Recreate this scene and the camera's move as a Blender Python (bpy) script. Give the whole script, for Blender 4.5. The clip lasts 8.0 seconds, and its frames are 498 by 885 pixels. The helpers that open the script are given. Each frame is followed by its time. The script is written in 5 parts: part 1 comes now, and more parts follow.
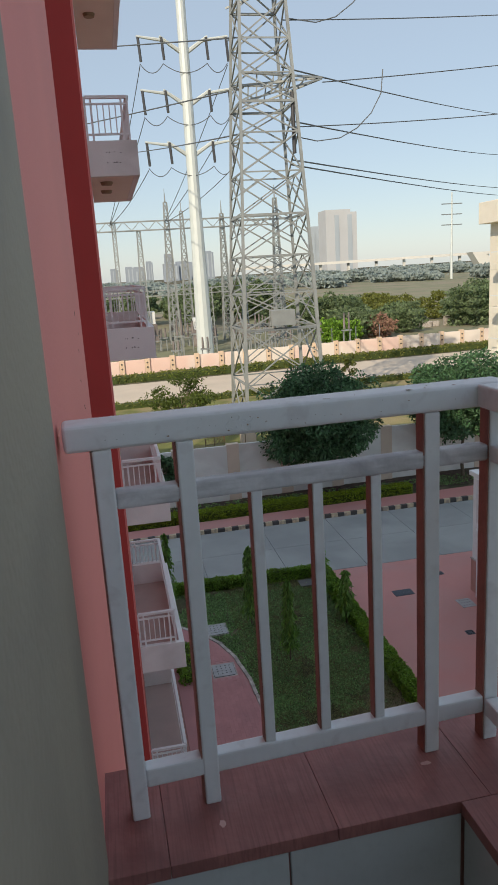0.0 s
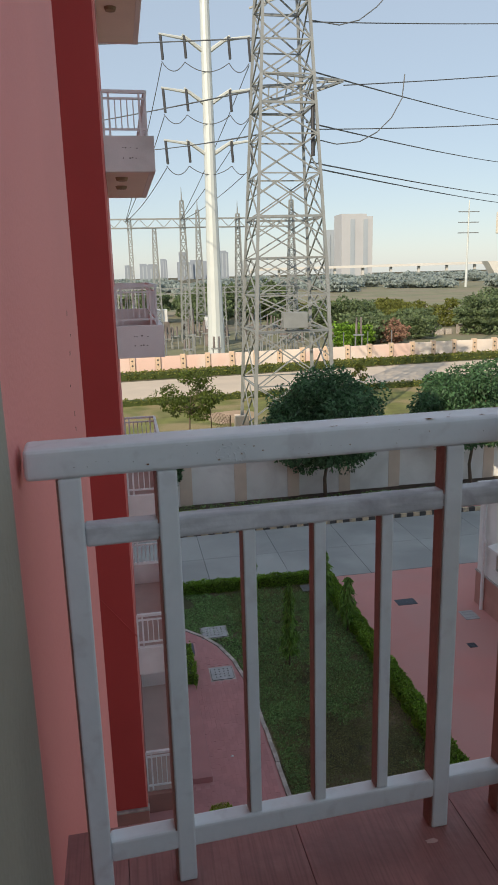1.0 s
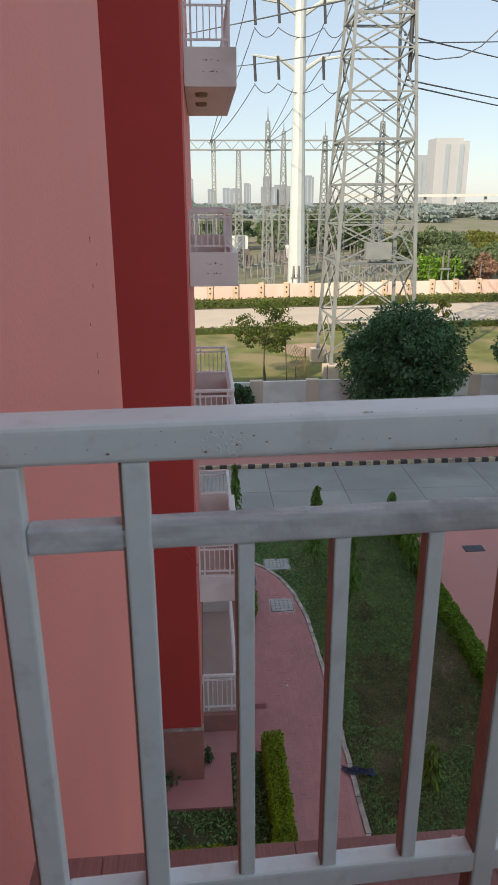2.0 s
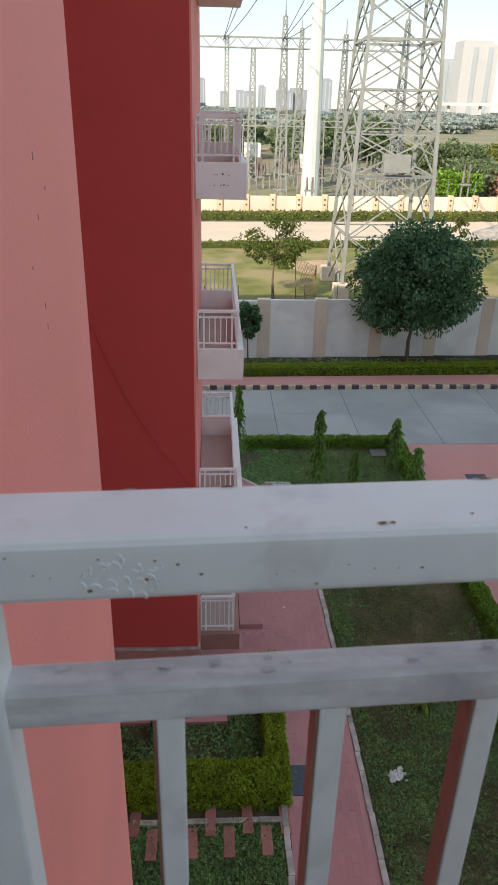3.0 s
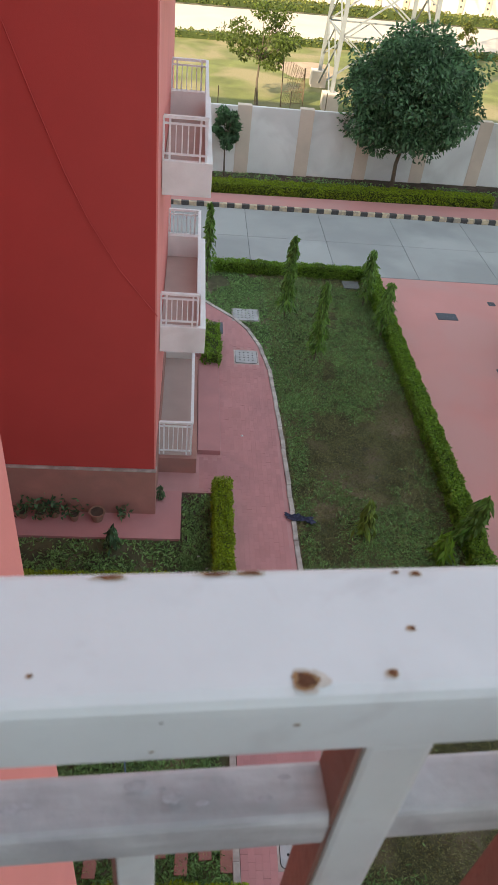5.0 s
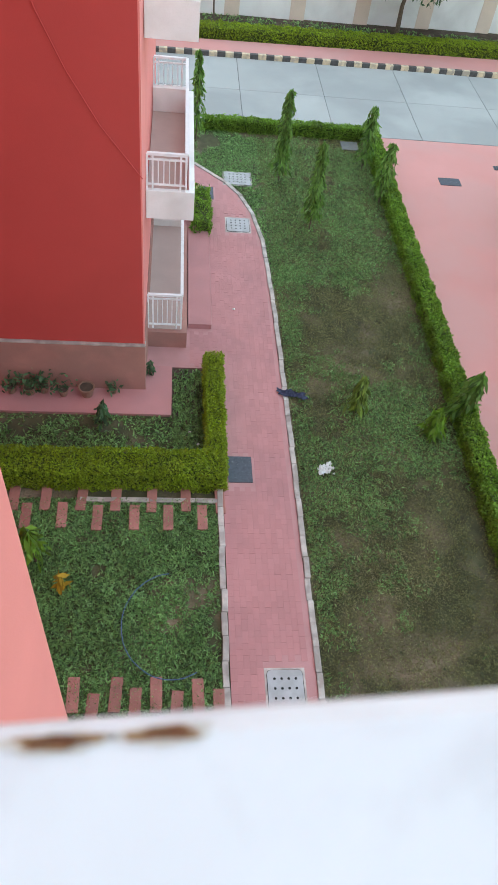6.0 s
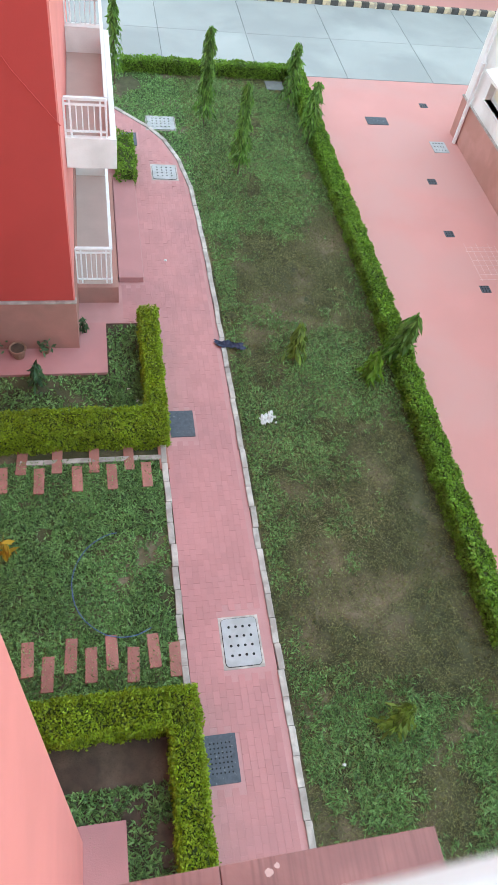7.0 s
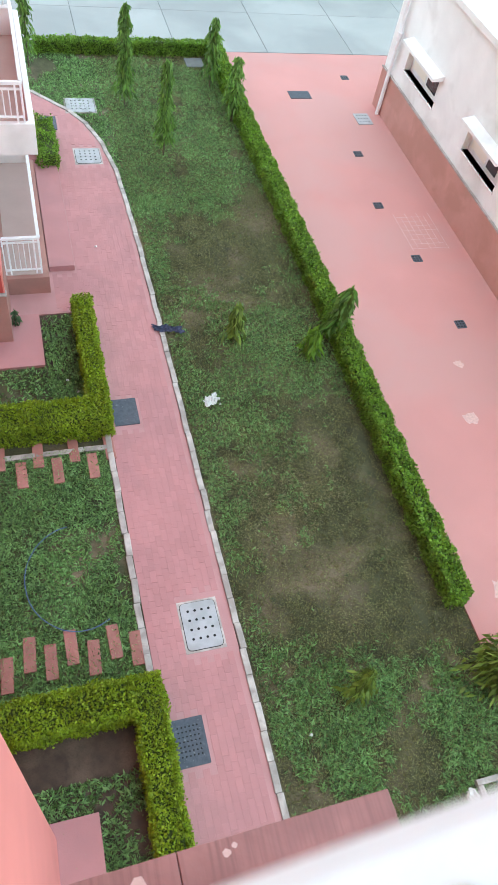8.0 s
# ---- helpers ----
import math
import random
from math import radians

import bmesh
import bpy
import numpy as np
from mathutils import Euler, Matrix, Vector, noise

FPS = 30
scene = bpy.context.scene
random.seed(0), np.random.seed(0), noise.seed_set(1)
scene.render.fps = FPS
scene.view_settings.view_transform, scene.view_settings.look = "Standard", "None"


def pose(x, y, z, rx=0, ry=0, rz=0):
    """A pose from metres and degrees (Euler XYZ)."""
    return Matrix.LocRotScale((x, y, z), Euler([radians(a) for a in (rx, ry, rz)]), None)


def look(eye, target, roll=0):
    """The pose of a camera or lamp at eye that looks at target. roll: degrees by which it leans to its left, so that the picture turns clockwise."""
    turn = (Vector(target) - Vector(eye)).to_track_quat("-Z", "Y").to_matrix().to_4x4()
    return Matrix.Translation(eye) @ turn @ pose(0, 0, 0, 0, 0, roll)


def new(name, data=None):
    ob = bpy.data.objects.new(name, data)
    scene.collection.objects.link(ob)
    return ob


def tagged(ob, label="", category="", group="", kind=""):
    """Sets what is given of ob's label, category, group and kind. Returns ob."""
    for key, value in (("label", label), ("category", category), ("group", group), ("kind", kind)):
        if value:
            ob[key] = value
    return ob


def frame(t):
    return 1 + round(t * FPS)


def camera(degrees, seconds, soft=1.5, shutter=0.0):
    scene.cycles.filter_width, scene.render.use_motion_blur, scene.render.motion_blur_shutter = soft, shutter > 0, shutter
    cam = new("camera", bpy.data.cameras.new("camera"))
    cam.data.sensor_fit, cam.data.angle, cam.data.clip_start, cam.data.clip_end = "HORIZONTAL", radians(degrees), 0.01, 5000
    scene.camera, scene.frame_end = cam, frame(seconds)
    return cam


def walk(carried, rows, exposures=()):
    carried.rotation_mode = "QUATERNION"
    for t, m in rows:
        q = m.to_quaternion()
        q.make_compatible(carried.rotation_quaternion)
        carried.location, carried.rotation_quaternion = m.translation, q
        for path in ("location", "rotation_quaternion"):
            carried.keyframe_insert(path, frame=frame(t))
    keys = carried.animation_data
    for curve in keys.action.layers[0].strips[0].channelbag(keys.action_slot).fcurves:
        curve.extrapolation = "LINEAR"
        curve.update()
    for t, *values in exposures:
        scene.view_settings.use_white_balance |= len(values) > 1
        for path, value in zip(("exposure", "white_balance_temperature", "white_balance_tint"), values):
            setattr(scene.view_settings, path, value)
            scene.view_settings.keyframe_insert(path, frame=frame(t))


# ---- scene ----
cam = camera(38.7, 8.0)
PATH = [
    (0, (0.048, 3.844, 10.465), (0.402, 5.756, 9.998), -3.5),
    (0.5, (0.078, 3.9, 10.466), (0.511, 5.786, 9.96), -2.3),
    (1, (0.097, 3.997, 10.469), (0.43, 5.914, 10.005), -1.5),
    (1.5, (0.162, 4.093, 10.461), (0.317, 6.015, 9.929), -1.6),
    (3, (0.281, 4.589, 10.469), (0.382, 6.391, 9.608), 1.3),
    (3.5, (0.331, 4.675, 10.479), (0.387, 6.421, 9.505), 2.7),
    (4, (0.41, 4.742, 10.475), (0.42, 6.374, 9.318), 3.3),
    (4.5, (0.452, 4.758, 10.476), (0.478, 6.37, 9.292), 3.1),
    (5, (0.475, 4.798, 10.474), (0.667, 6.33, 9.203), 6.8),
    (6.5, (0.515, 4.979, 10.317), (0.766, 6.177, 8.735), 10.1),
    (7, (0.525, 4.9795, 10.329), (0.908, 6.139, 8.743), 12.0),
    (7.5, (0.528, 4.9808, 10.328), (0.921, 6.121, 8.727), 12.1),
    (8, (0.546, 4.9807, 10.319), (1.069, 6.07, 8.721), 13.7),
]
cam.data.dof.use_dof, cam.data.dof.focus_distance, cam.data.dof.aperture_fstop = True, 9.0, 34.0
walk(cam, [(t, look(eye, target, roll)) for t, eye, target, roll in PATH],
     [(0.0, 0.2, 7200, 8), (1.5, 0.32, 7400, 9), (3.0, 0.8, 7500, 8), (3.5, 0.98, 7600, 8), (4.5, 1.38, 7700, 8), (5.0, 1.34, 7900, 7), (6.5, 2.44, 7500, 0), (8.0, 2.5, 7500, -1)])

# ---- daylight: morning sun from behind the building, clear hazy sky ----
SUN_DIR = Vector((0.65, 0.85, -0.65)).normalized()
world = bpy.data.worlds.new("sky")
scene.world = world
world.use_nodes = True
wn = world.node_tree
sky = wn.nodes.new("ShaderNodeTexSky")
sky.sky_type, sky.sun_disc = "NISHITA", False
sky.sun_elevation = math.asin(-SUN_DIR.z)
sky.sun_rotation = math.atan2(-SUN_DIR.x, -SUN_DIR.y)
sky.air_density, sky.dust_density, sky.ozone_density = 1.0, 0.4, 2.5
wn.nodes["Background"].inputs["Strength"].default_value = 0.15
haze = wn.nodes.new("ShaderNodeMix")
haze.data_type = "RGBA"
haze.inputs[0].default_value = 0.7
haze.inputs[7].default_value = (2.65, 3.25, 4.2, 1)
wn.links.new(sky.outputs[0], haze.inputs[6])
wn.links.new(haze.outputs[2], wn.nodes["Background"].inputs["Color"])
sun_data = bpy.data.lights.new("sun", "SUN")
sun_data.energy, sun_data.angle, sun_data.color = 3.4, radians(0.55), (1.0, 0.9, 0.76)
sun = new("sun", sun_data)
sun.matrix_world = look((0, -40, 40), Vector((0, -40, 40)) + SUN_DIR)

# ---- materials ----
def material(name, color, rough=0.8, metal=0.0, var=0.15, scale=8.0, fine=60.0, bump=0.2, island=0.0,
             second=None, second_scale=1.0, second_lo=0.45, second_hi=0.6, per_object=0.0, wash=None, stretch=None):
    """A painted, plastered or grown surface: base colour, broad stains, fine grain, light relief."""
    m = bpy.data.materials.new(name)
    m.use_nodes = True
    nt = m.node_tree
    b = nt.nodes["Principled BSDF"]
    b.inputs["Roughness"].default_value, b.inputs["Metallic"].default_value = rough, metal
    tc = nt.nodes.new("ShaderNodeTexCoord").outputs["Object"]
    geo = nt.nodes.new("ShaderNodeNewGeometry")
    pos = geo.outputs["Position"]
    def noise_at(s, detail=4.0, dist=0.0):
        n = nt.nodes.new("ShaderNodeTexNoise")
        n.inputs["Scale"].default_value, n.inputs["Detail"].default_value, n.inputs["Distortion"].default_value = s, detail, dist
        nt.links.new(pos, n.inputs["Vector"])
        return n.outputs["Fac"]
    def mix(a, c, fac, blend="MIX"):
        n = nt.nodes.new("ShaderNodeMix")
        n.data_type, n.blend_type = "RGBA", blend
        for sock, v in ((n.inputs[0], fac), (n.inputs[6], a), (n.inputs[7], c)):
            if hasattr(v, "links"):
                nt.links.new(v, sock)
            else:
                sock.default_value = v if isinstance(v, float) else (*v[:3], 1)
        return n.outputs[2]
    def ramp(v, lo, hi):
        n = nt.nodes.new("ShaderNodeMapRange")
        n.inputs[1].default_value, n.inputs[2].default_value = lo, hi
        nt.links.new(v, n.inputs[0])
        return n.outputs[0]
    dark = tuple(c * (1 - var) for c in color)
    light = tuple(min(1, c * (1 + var * 0.7)) for c in color)
    col = mix(dark, light, ramp(noise_at(scale, 5.0, 0.3), 0.3, 0.7))
    if second:
        col = mix(col, second, ramp(noise_at(second_scale, 6.0, 0.4), second_lo, second_hi))
    if wash:
        col = mix(col, wash, ramp(noise_at(second_scale * 7, 8.0, 0.2), 0.62, 0.72))
    if stretch:
        mp = nt.nodes.new("ShaderNodeMapping")
        mp.inputs["Scale"].default_value = stretch
        nt.links.new(pos, mp.inputs["Vector"])
        gn = nt.nodes.new("ShaderNodeTexNoise")
        gn.inputs["Scale"].default_value, gn.inputs["Detail"].default_value = 1.0, 5.0
        nt.links.new(mp.outputs[0], gn.inputs["Vector"])
        col = mix(col, tuple(c * 0.62 for c in color), ramp(gn.outputs["Fac"], 0.45, 0.75))
    fine_fac = noise_at(fine, 3.0)
    col = mix(col, tuple(c * 0.6 for c in color), mixval(nt, ramp(fine_fac, 0.5, 0.8), var))
    if island:
        r = nt.nodes.new("ShaderNodeHueSaturation")
        r.inputs["Hue"].default_value = 0.5
        v = ramp(geo.outputs["Random Per Island"], 0.0, 1.0)
        n = nt.nodes.new("ShaderNodeMapRange")
        n.inputs[3].default_value, n.inputs[4].default_value = 1 - island, 1 + island
        nt.links.new(v, n.inputs[0])
        nt.links.new(n.outputs[0], r.inputs["Value"])
        nt.links.new(col, r.inputs["Color"])
        col = r.outputs[0]
    if per_object:
        oi = nt.nodes.new("ShaderNodeObjectInfo")
        r = nt.nodes.new("ShaderNodeHueSaturation")
        n = nt.nodes.new("ShaderNodeMapRange")
        n.inputs[3].default_value, n.inputs[4].default_value = 1 - per_object, 1 + per_object
        nt.links.new(oi.outputs["Random"], n.inputs[0])
        nt.links.new(n.outputs[0], r.inputs["Value"])
        nt.links.new(col, r.inputs["Color"])
        col = r.outputs[0]
    nt.links.new(col, b.inputs["Base Color"])
    if bump:
        bp = nt.nodes.new("ShaderNodeBump")
        bp.inputs["Strength"].default_value, bp.inputs["Distance"].default_value = bump, 0.01
        nt.links.new(fine_fac, bp.inputs["Height"])
        nt.links.new(bp.outputs[0], b.inputs["Normal"])
    return m


def mixval(nt, v, k):
    n = nt.nodes.new("ShaderNodeMath")
    n.operation = "MULTIPLY"
    nt.links.new(v, n.inputs[0])
    n.inputs[1].default_value = k * 2
    return n.outputs[0]


def leaf_material(name, color, island=0.35):
    m = material(name, color, 0.55, 0, 0.2, 1.5, 25, 0.0, island)
    b = m.node_tree.nodes["Principled BSDF"]
    nt = m.node_tree
    tr = nt.nodes.new("ShaderNodeBsdfTranslucent")
    src = b.inputs["Base Color"].links[0].from_socket
    nt.links.new(src, tr.inputs["Color"])
    mixer = nt.nodes.new("ShaderNodeMixShader")
    mixer.inputs[0].default_value = 0.4
    nt.links.new(b.outputs[0], mixer.inputs[1])
    nt.links.new(tr.outputs[0], mixer.inputs[2])
    nt.links.new(mixer.outputs[0], nt.nodes["Material Output"].inputs["Surface"])
    return m


M = {}
M["pink"] = material("pink_wall_paint", (0.75, 0.245, 0.22), 0.75, var=0.05, scale=1.2, fine=90, bump=0.12)
M["red"] = material("dark_red_wall_paint", (0.49, 0.058, 0.052), 0.7, var=0.06, scale=0.8, fine=70, bump=0.12)
M["plinth"] = material("red_brown_plinth", (0.4, 0.19, 0.155), 0.75, var=0.12, scale=2, fine=50, second=(0.34, 0.17, 0.14), second_scale=1.5)
M["grey_wall"] = material("grey_beige_wall_paint", (0.29, 0.26, 0.205), 0.7, var=0.06, scale=2, fine=80, bump=0.15, second=(0.25, 0.225, 0.18), second_scale=2.2)
M["tile_white"] = material("grey_white_wall_tile", (0.56, 0.59, 0.59), 0.4, var=0.08, scale=5, fine=60, bump=0.05)
M["rail"] = material("white_rail_enamel", (0.705, 0.73, 0.745), 0.4, var=0.03, scale=30, fine=90, bump=0.02, second=(0.55, 0.54, 0.55), second_scale=26, second_lo=0.56, second_hi=0.85)
M["rail_grimy"] = material("grimy_white_enamel", (0.62, 0.62, 0.64), 0.45, var=0.08, scale=40, fine=120, bump=0.08, second=(0.4, 0.39, 0.42), second_scale=22, second_lo=0.5, second_hi=0.75, stretch=(9, 70, 70))
M["speck"] = material("dirt_speck", (0.1, 0.085, 0.07), 0.9, var=0.3, scale=200)
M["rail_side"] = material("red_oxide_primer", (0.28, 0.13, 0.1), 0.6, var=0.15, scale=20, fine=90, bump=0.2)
M["rust"] = material("rust_stain", (0.16, 0.06, 0.025), 0.9, var=0.4, scale=150, fine=300, bump=0.4)
M["rust_halo"] = material("rust_halo", (0.6, 0.56, 0.5), 0.6, var=0.15, scale=220, fine=300, bump=0.05)
M["scuff"] = material("grey_paint_scuff", (0.5, 0.5, 0.53), 0.5, var=0.2, scale=160, fine=300, bump=0.05)
M["rust_rim"] = material("rust_rim", (0.34, 0.2, 0.1), 0.85, var=0.3, scale=200, fine=300, bump=0.1)
M["ledge_tile"] = material("red_brown_wood_look_tile", (0.35, 0.14, 0.125), 0.5, var=0.1, scale=14, fine=60, bump=0.08, per_object=0.05, stretch=(260, 7, 30), second=(0.27, 0.105, 0.095), second_scale=9)
M["white"] = material("white_plaster", (0.8, 0.79, 0.77), 0.8, var=0.06, scale=1.5, fine=40, bump=0.15, second=(0.6, 0.58, 0.55), second_scale=0.9, second_lo=0.52, second_hi=0.75)
M["cream"] = material("cream_plaster", (0.82, 0.76, 0.66), 0.8, var=0.05, scale=1.0, fine=30, bump=0.1)
M["white_rail"] = material("white_painted_steel", (0.78, 0.79, 0.79), 0.45, var=0.06, scale=9, fine=60, bump=0.05)
M["floor_grey"] = material("balcony_floor_tile", (0.36, 0.3, 0.27), 0.5, var=0.08, scale=3, fine=30, bump=0.05)
M["drab"] = material("balcony_inner_wall", (0.5, 0.4, 0.36), 0.8, var=0.06, scale=2, fine=40, bump=0.1)
M["fixture"] = material("ceiling_fitting_tan", (0.3, 0.24, 0.15), 0.6, var=0.1)
M["paver"] = material("pink_paver", (0.475, 0.215, 0.212), 0.8, var=0.06, scale=1.4, fine=70, bump=0.3, per_object=0.05, island=0.05, second=(0.42, 0.195, 0.195), second_scale=0.7)
M["paver_bed"] = material("pink_paver_joint", (0.49, 0.25, 0.245), 0.9, var=0.1, scale=2, fine=60, bump=0.3)
M["drive"] = material("pink_driveway_concrete", (0.58, 0.258, 0.233), 0.75, var=0.06, scale=0.6, fine=45, bump=0.15, second=(0.54, 0.27, 0.245), second_scale=0.35)
M["scrape"] = material("pale_scraped_pink", (0.66, 0.42, 0.38), 0.85, var=0.15, scale=20, fine=60)
M["kerb"] = material("concrete_kerb", (0.5, 0.45, 0.41), 0.9, var=0.2, scale=6, fine=60, bump=0.4, per_object=0.15, second=(0.34, 0.3, 0.27), second_scale=4)
M["road"] = material("concrete_road", (0.36, 0.37, 0.355), 0.85, var=0.08, scale=0.5, fine=40, bump=0.2, per_object=0.04, second=(0.3, 0.31, 0.3), second_scale=0.3)
M["joint"] = material("road_joint_bitumen", (0.13, 0.135, 0.135), 0.9, var=0.25)
M["black"] = material("black_kerb_paint", (0.08, 0.075, 0.07), 0.7, var=0.3, scale=9)
M["yellow"] = material("faded_yellow_kerb_paint", (0.66, 0.54, 0.36), 0.8, var=0.15, scale=9, second=(0.4, 0.34, 0.27), second_scale=5)
M["ground"] = material("grass_ground", (0.075, 0.075, 0.034), 0.95, var=0.5, scale=3.0, fine=32, bump=0.9, second=(0.27, 0.2, 0.135), second_scale=0.8, second_lo=0.48, second_hi=0.7, wash=(0.045, 0.06, 0.022))
M["earth"] = material("worn_lawn_earth", (0.16, 0.135, 0.075), 0.95, var=0.3, scale=3, fine=45, bump=0.7, second=(0.11, 0.13, 0.05), second_scale=1.8, second_lo=0.42, second_hi=0.62)
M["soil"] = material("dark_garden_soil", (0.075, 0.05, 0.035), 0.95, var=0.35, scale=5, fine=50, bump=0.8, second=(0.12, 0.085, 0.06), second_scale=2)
M["dry"] = material("dry_pale_soil", (0.46, 0.32, 0.22), 0.95, var=0.2, scale=1, fine=20, bump=0.4, second=(0.36, 0.27, 0.17), second_scale=0.5)
M["meadow"] = material("sunlit_lawn", (0.175, 0.185, 0.05), 0.95, var=0.35, scale=0.6, fine=15, bump=0.5, second=(0.3, 0.24, 0.12), second_scale=0.22)
M["far_road"] = material("pale_far_road", (0.6, 0.5, 0.4), 0.9, var=0.08, scale=0.3, fine=10, bump=0.1)
M["blades"] = leaf_material("grass_blades", (0.235, 0.235, 0.1), 0.6)
M["weed"] = leaf_material("weed_leaves", (0.22, 0.39, 0.14), 0.6)
M["hedge"] = leaf_material("hedge_leaves", (0.27, 0.38, 0.025), 0.45)
M["hedge_dark"] = leaf_material("driveway_hedge_leaves", (0.19, 0.345, 0.04), 0.5)
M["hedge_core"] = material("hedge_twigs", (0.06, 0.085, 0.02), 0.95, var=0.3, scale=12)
M["leaf"] = leaf_material("tree_leaves", (0.085, 0.18, 0.08), 0.6)
M["leaf_yellow"] = leaf_material("young_tree_leaves", (0.19, 0.205, 0.045), 0.4)
M["leaf_fresh"] = leaf_material("sapling_leaves", (0.15, 0.285, 0.055), 0.55)
M["leaf_olive"] = leaf_material("olive_tree_leaves", (0.1, 0.14, 0.022), 0.5)
M["straw"] = leaf_material("dry_straw", (0.46, 0.41, 0.24), 0.4)
M["plinth_pale"] = material("pale_red_brown_plinth", (0.5, 0.255, 0.215), 0.75, var=0.08, scale=2, fine=50, second=(0.44, 0.22, 0.18), second_scale=1.2)
M["mesh_wire"] = material("rusty_fence_wire", (0.22, 0.15, 0.09), 0.8, 0.2, var=0.2)
M["leaf_young"] = leaf_material("young_plant_leaves", (0.19, 0.27, 0.05), 0.6)
M["slab_grey"] = material("weathered_grey_slab", (0.16, 0.165, 0.16), 0.9, var=0.2, scale=5, fine=60, bump=0.3)
# dry field, its colour lightened to include the distance haze
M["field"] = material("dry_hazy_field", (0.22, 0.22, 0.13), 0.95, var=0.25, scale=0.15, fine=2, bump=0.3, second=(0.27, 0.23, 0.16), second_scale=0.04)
# far leaves: distance haze is mixed into these paler colours
M["leaf_far"] = leaf_material("far_scrub_leaves", (0.17, 0.23, 0.11), 0.4)
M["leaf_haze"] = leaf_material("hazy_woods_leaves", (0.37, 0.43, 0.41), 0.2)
M["bark"] = material("bark", (0.16, 0.12, 0.085), 0.95, var=0.3, scale=20, fine=60, bump=0.6)
M["steel"] = material("galvanised_steel", (0.32, 0.335, 0.33), 0.55, 0.3, var=0.12, scale=1.5, fine=20, bump=0.05)
M["steel_dark"] = material("weathered_steel", (0.24, 0.26, 0.27), 0.6, 0.3, var=0.2, scale=1.0, fine=15, bump=0.05)
M["pole"] = material("painted_monopole", (0.6, 0.64, 0.63), 0.5, 0.1, var=0.05, scale=0.5, fine=10, bump=0.0)
M["insulator"] = material("dark_insulator", (0.05, 0.05, 0.055), 0.4, var=0.2)
M["wire"] = material("cable", (0.12, 0.13, 0.14), 0.6, 0.2, var=0.1)
M["wall_white"] = material("boundary_wall_paint", (0.86, 0.85, 0.81), 0.85, var=0.05, scale=0.8, fine=30, bump=0.2, second=(0.74, 0.72, 0.68), second_scale=0.5)
M["pillar"] = material("boundary_pillar_paint", (0.74, 0.6, 0.48), 0.85, var=0.08, scale=1.2, fine=30, bump=0.2)
M["far_wall"] = material("far_wall_paint", (0.8, 0.7, 0.62), 0.85, var=0.06, scale=0.3, fine=8, bump=0.1, second=(0.8, 0.56, 0.48), second_scale=0.1)
M["far_pillar"] = material("far_pillar_paint", (0.72, 0.53, 0.38), 0.85, var=0.08, scale=0.6)
M["cover"] = material("cast_cover_grey", (0.43, 0.43, 0.44), 0.6, var=0.08, scale=6, fine=60, bump=0.2, second=(0.36, 0.36, 0.36), second_scale=4)
M["cover_dark"] = material("dark_grate_iron", (0.075, 0.085, 0.105), 0.55, 0.3, var=0.25, scale=15, fine=90, bump=0.4, wash=(0.2, 0.21, 0.22), second_scale=3)
M["hole"] = material("black_hole", (0.01, 0.01, 0.01), 0.9, var=0.1)
M["slab"] = material("red_stepping_slab", (0.4, 0.17, 0.14), 0.85, var=0.15, scale=5, fine=50, bump=0.3, per_object=0.15)
M["glass"] = material("dark_window_glass", (0.03, 0.035, 0.04), 0.1, var=0.1, bump=0)
# far towers: haze is worked into both the wall and glass colours
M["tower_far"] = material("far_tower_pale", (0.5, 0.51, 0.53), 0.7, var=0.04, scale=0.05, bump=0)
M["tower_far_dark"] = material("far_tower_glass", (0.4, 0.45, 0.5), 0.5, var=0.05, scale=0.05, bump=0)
M["concrete_far"] = material("flyover_concrete", (0.66, 0.64, 0.6), 0.85, var=0.06, scale=0.05, bump=0)
# horizon blocks: haze is put in as a blue grey base colour
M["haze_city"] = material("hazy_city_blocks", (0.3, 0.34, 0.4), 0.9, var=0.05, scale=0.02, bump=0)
M["blue"] = material("blue_hose_plastic", (0.09, 0.16, 0.3), 0.4, var=0.1)
M["cloth_blue"] = material("dark_blue_cloth", (0.05, 0.06, 0.11), 0.9, var=0.4, scale=30)
M["litter"] = material("white_litter", (0.75, 0.75, 0.73), 0.8, var=0.1, scale=30)
M["pot"] = material("clay_pot", (0.3, 0.17, 0.12), 0.85, var=0.15, scale=12)
M["yellow_leaf"] = leaf_material("yellow_leaves", (0.5, 0.3, 0.03), 0.3)
M["shed_white"] = material("substation_white", (0.75, 0.76, 0.76), 0.7, var=0.05)
M["equipment"] = material("substation_equipment", (0.22, 0.19, 0.18), 0.7, var=0.3, scale=1)

rng = np.random.default_rng(7)


